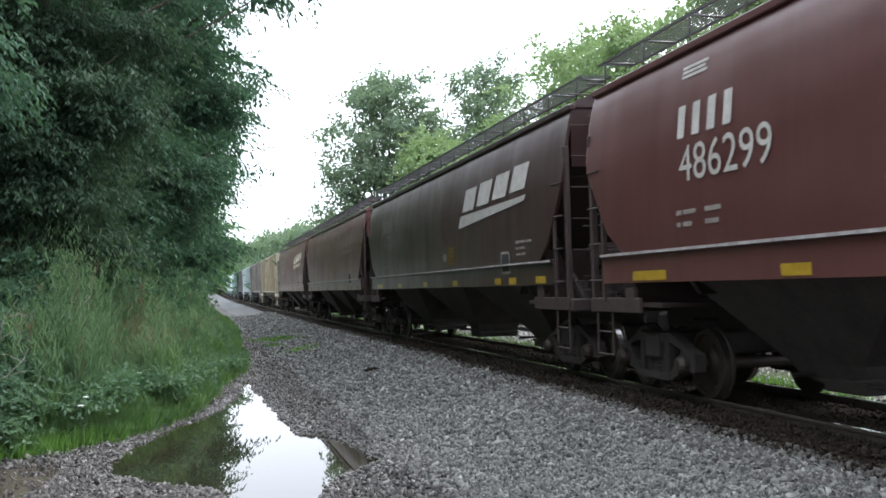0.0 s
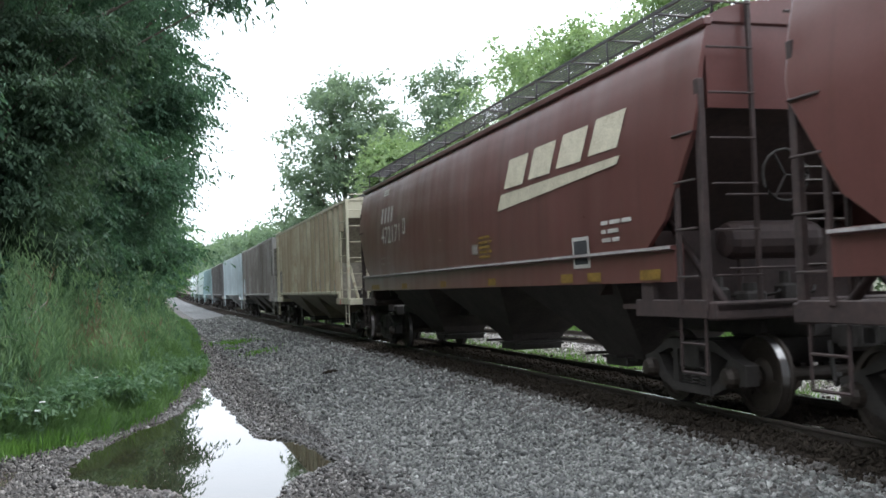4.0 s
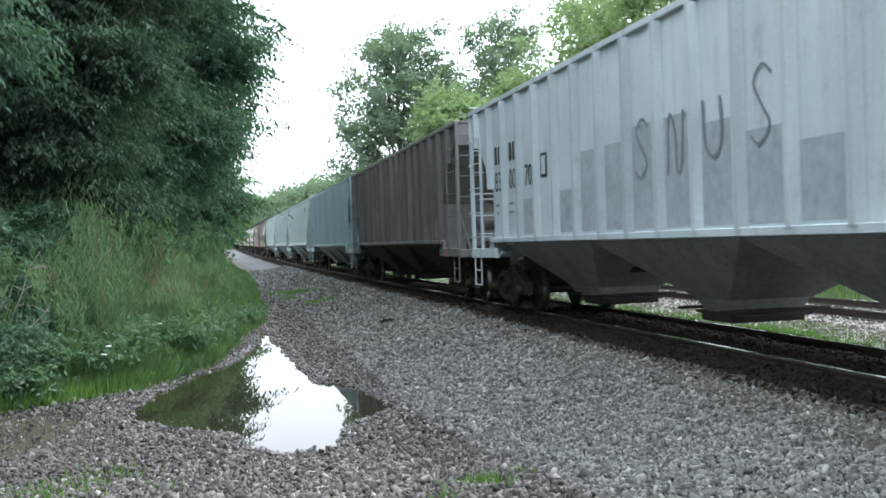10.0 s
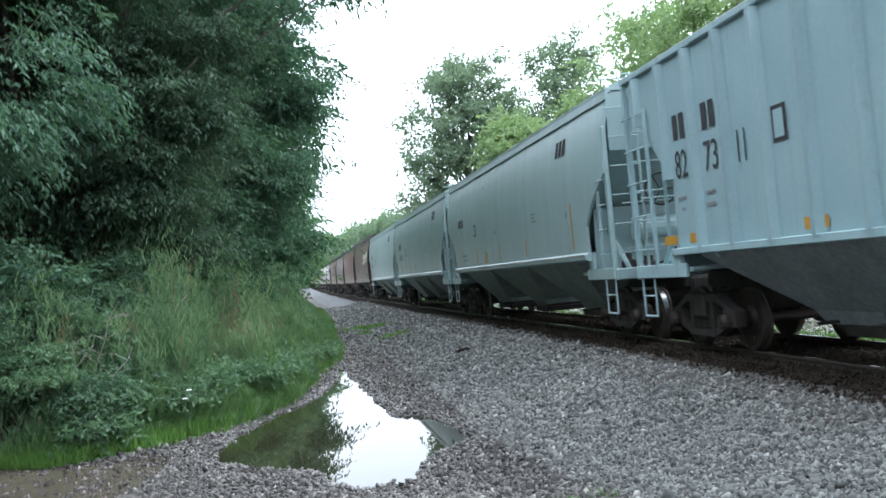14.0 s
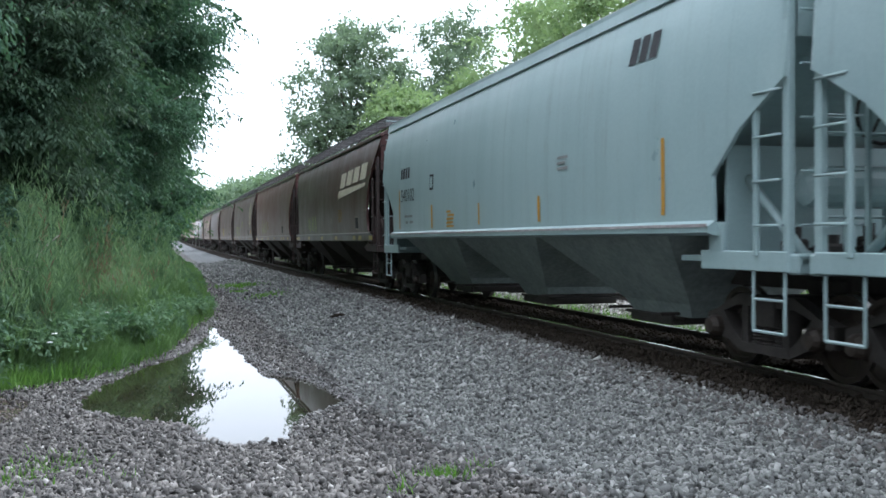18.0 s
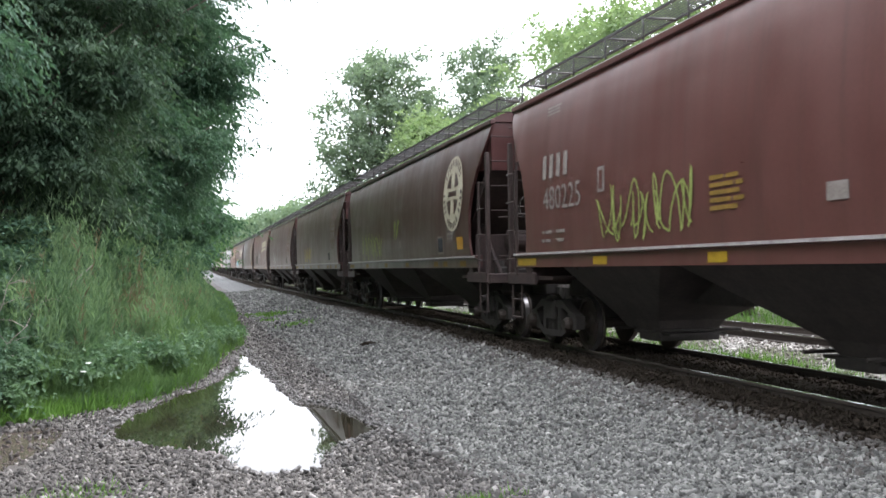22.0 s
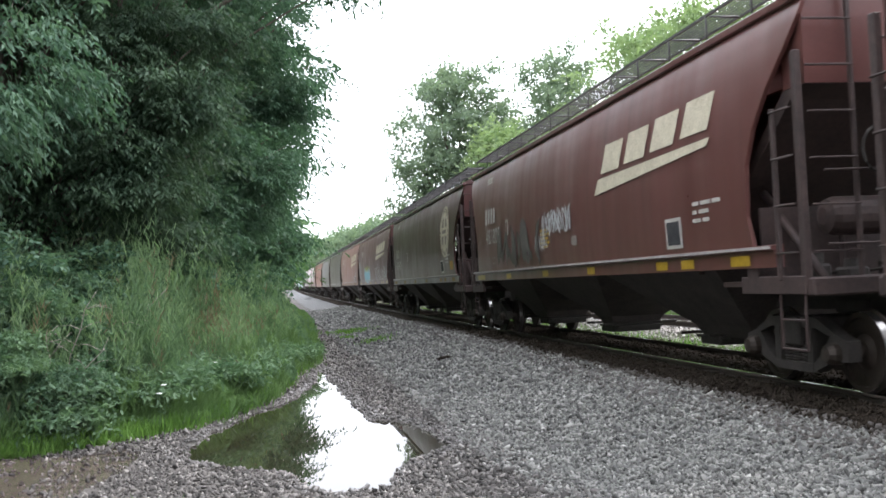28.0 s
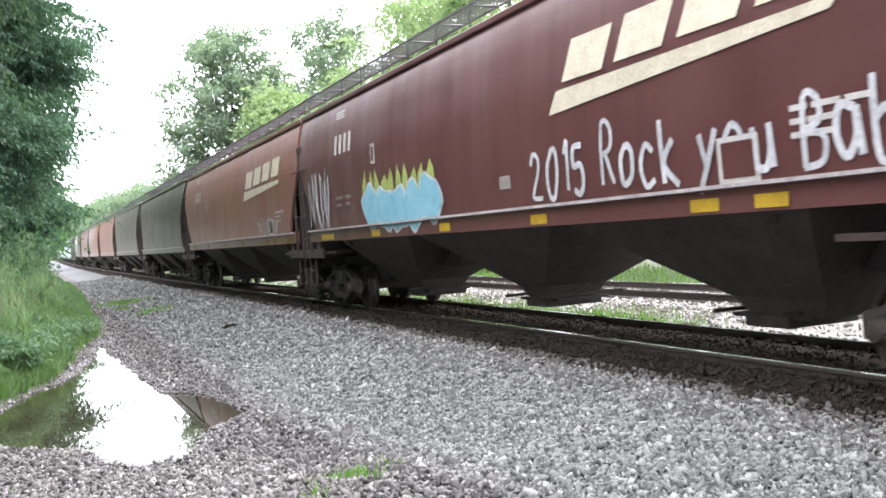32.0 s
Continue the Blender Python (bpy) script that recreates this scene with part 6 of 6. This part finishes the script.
    for x, y, r, n in tufts:
        blades(n, lambda: (x + r * rng.normal() * 0.6, y + r * rng.normal()), 0.09 if y < 20 else 0.16, "grass_tuft", "small green tuft growing in gravel", GRASS)


undergrowth()


def wildflower(x, y, h, r, seed):
    rnd = random.Random(seed)
    g = ground_z(x, y)
    plant = tagged(new("wildflower"), "white umbel wildflower among green weeds", "flower", "white wildflowers on the bank")
    plant.location = (x, y, g)
    bm = bmesh.new()
    limb(bm, [(0, 0, -0.05), (0.03, 0, h * 0.5), (0.02, 0.02, h)], [0.006, 0.005, 0.004], 5)
    part("stem", bm, LEAF_MID, plant)
    bm = bmesh.new()
    prism(bm, [(r * (1 + 0.25 * math.cos(5 * a)) * math.cos(a) + 0.02, r * (1 + 0.25 * math.cos(5 * a)) * math.sin(a) + 0.02) for a in [2 * math.pi * j / 20 for j in range(20)]], "z", h, h + r * 0.35)
    part("flower_head", bm, PETAL, plant, "small white flower head")


PETAL = plain("white_petals", (0.7, 0.72, 0.68), (0.85, 0.86, 0.83), 30, 0.7, 0, 0.2)
for j, (x, y, h) in enumerate([(-1.42, 14.2, 0.75), (-1.5, 14.35, 0.62), (-2.1, 15.4, 0.9), (-3.0, 17.0, 0.8), (-0.9, 17.2, 0.7), (-1.9, 18.4, 1.1), (-3.6, 15.2, 0.7)]):
    wildflower(x, y, h, 0.028 if j > 1 else 0.034, j)


def litter():
    bm = bmesh.new()
    x, y = 3.9, 22.6
    limb(bm, [(x - 0.2, y, ground_z(x - 0.2, y) + 0.02), (x - 0.05, y + 0.05, ground_z(x, y) + 0.05), (x + 0.1, y + 0.02, ground_z(x + 0.1, y) + 0.04), (x + 0.2, y - 0.03, ground_z(x + 0.2, y) + 0.02)], [0.02, 0.045, 0.04, 0.02], 6)
    me = bpy.data.meshes.new("scrap_rubber")
    bm.to_mesh(me)
    bm.free()
    me.materials.append(OILY_SHADE)
    tagged(new("scrap_rubber", me), "strip of black scrap lying on the gravel", "scrap")
    for k, pts in enumerate([[(-2.2, 17.6, 1.5), (-1.9, 17.3, 1.9), (-1.6, 17.1, 2.15)], [(-3.4, 16.2, 1.2), (-3.0, 15.8, 1.75), (-2.6, 15.6, 1.8)], [(-3.6, 15.9, 1.5), (-3.2, 15.6, 1.6), (-2.7, 15.3, 1.35)]]):
        bm = bmesh.new()
        base = Vector((pts[0][0], pts[0][1], ground_z(pts[0][0], pts[0][1]) - 0.1))
        limb(bm, [base] + [Vector(p) for p in pts], [0.03, 0.025, 0.018, 0.008], 6)
        me = bpy.data.meshes.new("dead_branch")
        bm.to_mesh(me)
        bm.free()
        me.materials.append(DRY)
        tagged(new("dead_branch", me), "bleached dead branch sticking out of the weeds", "branch", "dead branches on the bank")


litter()


def bare_limbs():
    """Dead limbs in the hollow of the wood's edge."""
    rnd = random.Random(3)
    for k in range(7):
        x, y, z = -5.0 + rnd.uniform(-0.9, 1.6), 17.2 + rnd.uniform(-0.4, 0.8), 4.6 + rnd.uniform(-1.6, 2.6)
        pts = [Vector((-5.4, 19.6, z - 0.4))]
        end = Vector((x, y, z))
        for j in range(1, 6):
            pts.append(pts[0].lerp(end, j / 5) + Vector((rnd.uniform(-0.12, 0.12), rnd.uniform(-0.12, 0.12), rnd.uniform(-0.1, 0.14))))
        bm = bmesh.new()
        limb(bm, pts, [0.03, 0.026, 0.021, 0.016, 0.011, 0.005], 5)
        for j in (2, 3, 4):
            tip = pts[j] + Vector((rnd.uniform(-0.7, 0.7), rnd.uniform(-0.5, 0.1), rnd.uniform(-0.3, 0.4)))
            limb(bm, [pts[j], pts[j].lerp(tip, 0.5) + Vector((0, 0, 0.06)), tip], [0.012, 0.008, 0.003], 4)
        me = bpy.data.meshes.new("dead_branch")
        bm.to_mesh(me)
        bm.free()
        me.materials.append(DRY)
        tagged(new("dead_branch", me), "bare grey dead branch reaching out of dark foliage", "branch", "dead branches on the bank")


bare_limbs()

# ---- loose stone ----
def stones():
    rng = np.random.default_rng(8)
    m, n, l, p = node_mat("crushed_stone")
    g = n.new("ShaderNodeNewGeometry")
    col = ramp(n, l, g.outputs["Random Per Island"], [(0.0, (0.028, 0.028, 0.0255)), (0.3, (0.080, 0.080, 0.074)), (0.62, (0.146, 0.146, 0.135)), (0.88, (0.228, 0.227, 0.209)), (0.98, (0.285, 0.283, 0.26)), (1.0, (0.42, 0.42, 0.39))])
    col = mixed(n, l, 0.18, col, ramp(n, l, noise_tex(n, l, 40, 4), [(0.3, (0.068, 0.068, 0.066)), (0.7, (0.255, 0.255, 0.249))]))
    l.new(col, p.inputs["Base Color"])
    p.inputs["Roughness"].default_value = 0.85
    bump(n, l, p, noise_tex(n, l, 60, 4), 0.4, 0.01)
    m2, n, l, p = node_mat("road_stone")
    g = n.new("ShaderNodeNewGeometry")
    col = ramp(n, l, g.outputs["Random Per Island"], [(0.0, (0.020, 0.0185, 0.017)), (0.35, (0.058, 0.053, 0.049)), (0.75, (0.118, 0.109, 0.101)), (0.95, (0.198, 0.184, 0.170)), (1.0, (0.34, 0.328, 0.308))])
    l.new(col, p.inputs["Base Color"])
    p.inputs["Roughness"].default_value = 0.75
    bump(n, l, p, noise_tex(n, l, 60, 4), 0.4, 0.01)
    # rough blocks: cube corners pushed about, cut to 12 triangles
    cube = np.array([(-1, -1, -1), (1, -1, -1), (1, 1, -1), (-1, 1, -1), (-1, -1, 1), (1, -1, 1), (1, 1, 1), (-1, 1, 1)], float)
    tri = np.array([(0, 2, 1), (0, 3, 2), (4, 5, 6), (4, 6, 7), (0, 1, 5), (0, 5, 4), (1, 2, 6), (1, 6, 5), (2, 3, 7), (2, 7, 6), (3, 0, 4), (3, 4, 7)])

    def scatter(name, zones, mat, label, rim=None):
        xs, ys, ss = [], [], []
        for x0, x1, y0, y1, per_m2, size in zones:
            k = int((x1 - x0) * (y1 - y0) * per_m2)
            xs.append(rng.uniform(x0, x1, k)); ys.append(rng.uniform(y0, y1, k)); ss.append(size * rng.lognormal(0, 0.28, k))
        x, y, s = np.concatenate(xs), np.concatenate(ys), np.concatenate(ss)
        keep = []
        z = np.empty(len(x))
        for i in range(len(x)):
            a, b = x[i], y[i]
            ok = a > veg_edge(b) - 0.3
            if ok and -1.8 < a < 2.8 and 9 < b < 26 and water_depth(a, b) > 0.03 + 0.05 * ((i * 7) % 5 - 1) + (0.12 if i % 19 == 0 else 0):
                ok = False
            if ok and a < -1.6 and 10.6 < b < 13.4 and i % 5:
                ok = False
            if ok and rim is not None:
                near = -1.8 < a < 3.2 and 8.6 < b < 27 and water_depth(a, b) > -0.2 + 0.02 * (i % 9)
                ok = near == rim
            keep.append(ok)
            z[i] = ground_z(a, b) if ok else 0
        keep = np.array(keep)
        x, y, z, s = x[keep], y[keep], z[keep], s[keep]
        n = len(x)
        v = cube[None] * rng.uniform(0.5, 1.0, (n, 8, 3)) * np.stack([s * 1.3, s * rng.uniform(0.4, 0.85, n), s * rng.uniform(0.22, 0.55, n)], 1)[:, None, :] * 0.5
        q = rng.normal(size=(n, 4)); q[:, 1:3] *= 0.8
        q /= np.linalg.norm(q, axis=1, keepdims=True)
        w, a, b, c = q.T
        Rm = np.stack([np.stack([1 - 2 * (b * b + c * c), 2 * (a * b - c * w), 2 * (a * c + b * w)], 1), np.stack([2 * (a * b + c * w), 1 - 2 * (a * a + c * c), 2 * (b * c - a * w)], 1), np.stack([2 * (a * c - b * w), 2 * (b * c + a * w), 1 - 2 * (a * a + b * b)], 1)], 1)
        v = np.einsum("nij,nkj->nki", Rm, v) + np.stack([x, y, z + s * 0.18], 1)[:, None, :]
        t = (np.arange(n)[:, None, None] * 8 + tri[None]).reshape(-1, 3)
        tagged(new(name, quick_mesh(name, v.reshape(-1, 3), t, [mat])), label, "stones", kind="stuff")

    scatter("ballast_stones", [(2.5, 5.55, -4, 3.2, 300, 0.055), (2.5, 5.55, 3.2, 10, 1500, 0.043), (2.4, 5.55, 10, 16, 900, 0.048), (2.4, 5.6, 16, 28, 240, 0.065), (2.2, 5.6, 28, 48, 100, 0.08), (2.0, 5.6, 48, 80, 35, 0.11)], m, "loose grey crushed ballast stone on the bank")
    # far stones lightened the same way, sunlight in the colour
    m6, n, l, p = node_mat("sun_paled_stone")
    g = n.new("ShaderNodeNewGeometry")
    l.new(ramp(n, l, g.outputs["Random Per Island"], [(0.0, (0.12, 0.112, 0.1)), (0.5, (0.3, 0.285, 0.26)), (1.0, (0.5, 0.48, 0.45))]), p.inputs["Base Color"])
    p.inputs["Roughness"].default_value = 0.85
    scatter("far_ballast_stones", [(8.9, 14.2, 4, 40, 150, 0.055)], m6, "pale ballast stones of the second track, sunlight in their colour")
    # stones by the rails: oil and the painted shadow of the train
    m3 = plain("oily_shaded_stone", (0.017, 0.0135, 0.0105), (0.046, 0.037, 0.029), 9, 0.9, 0, 0.5)
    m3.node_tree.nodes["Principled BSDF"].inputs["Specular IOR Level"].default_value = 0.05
    scatter("track_stones", [(5.35, 6.4, 2.5, 16, 380, 0.04), (5.4, 8.7, 16, 34, 90, 0.055), (6.4, 8.7, 2.5, 16, 120, 0.045)], m3, "dark oily ballast stones between the rails, train shadow painted in")
    m5 = plain("dusty_stone", (0.035, 0.031, 0.028), (0.11, 0.10, 0.092), 18, 0.9, 0, 0.4)
    scatter("shoulder_stones", [(4.7, 5.7, 3, 16, 170, 0.052), (5.0, 5.75, 3, 16, 260, 0.05), (4.9, 5.75, 16, 40, 110, 0.065)], m5, "rust-dusted ballast stones along the track shoulder")
    m4 = plain("wet_stone", (0.04, 0.037, 0.036), (0.17, 0.16, 0.152), 25, 0.3, 0, 0.4)
    scatter("wet_stones", [(-1.8, 3.0, 9, 20, 420, 0.045), (0.6, 1.8, 20, 26.5, 250, 0.05)], m4, "dark wet stones round the puddle", True)
    scatter("road_stones", [(-4.5, 2.8, -4, 5, 130, 0.05), (-4.5, 2.8, 5.0, 9.6, 700, 0.045), (-4.6, -2.4, 9.6, 14.2, 250, 0.04), (-2.5, 2.8, 9.6, 13.5, 500, 0.045), (-3.0, 2.7, 13.5, 17, 300, 0.05), (-1.2, 2.7, 17, 24, 200, 0.05), (0.4, 3.2, 24, 45, 70, 0.06)], m2, "loose brownish gravel stones on the track", False)


stones()


def motions():
    """The whole train rolls towards the camera at a steady pace; all axles turn alike."""
    for i, car in enumerate(cars):
        y0 = (GAPS[i] + GAPS[i + 1]) / 2 + SHIFT.get(i, 0.0)
        rows = []
        for t in [j * 2.0 for j in range(17)]:
            y = y0 - SPEED * t
            slope = math.degrees(math.atan((3.2e-5 * y if 0 < y < 400 else 0)))
            rows.append((t, pose(TRACK_X, y, RAIL_Z + rise(y), slope, 0, 0)))
        walk(car, rows)
    first = wheelsets[0]
    step = math.degrees(SPEED / WHEEL_R / FPS)
    walk(first, [(f / FPS, pose(0, 0, 0, step * f, 0, 0)) for f in range(int(32 * FPS) + 1)])
    for ws in wheelsets[1:]:
        ws.rotation_mode = "QUATERNION"
        ws.animation_data_create()
        ws.animation_data.action = first.animation_data.action
        ws.animation_data.action_slot = first.animation_data.action_slot


motions()
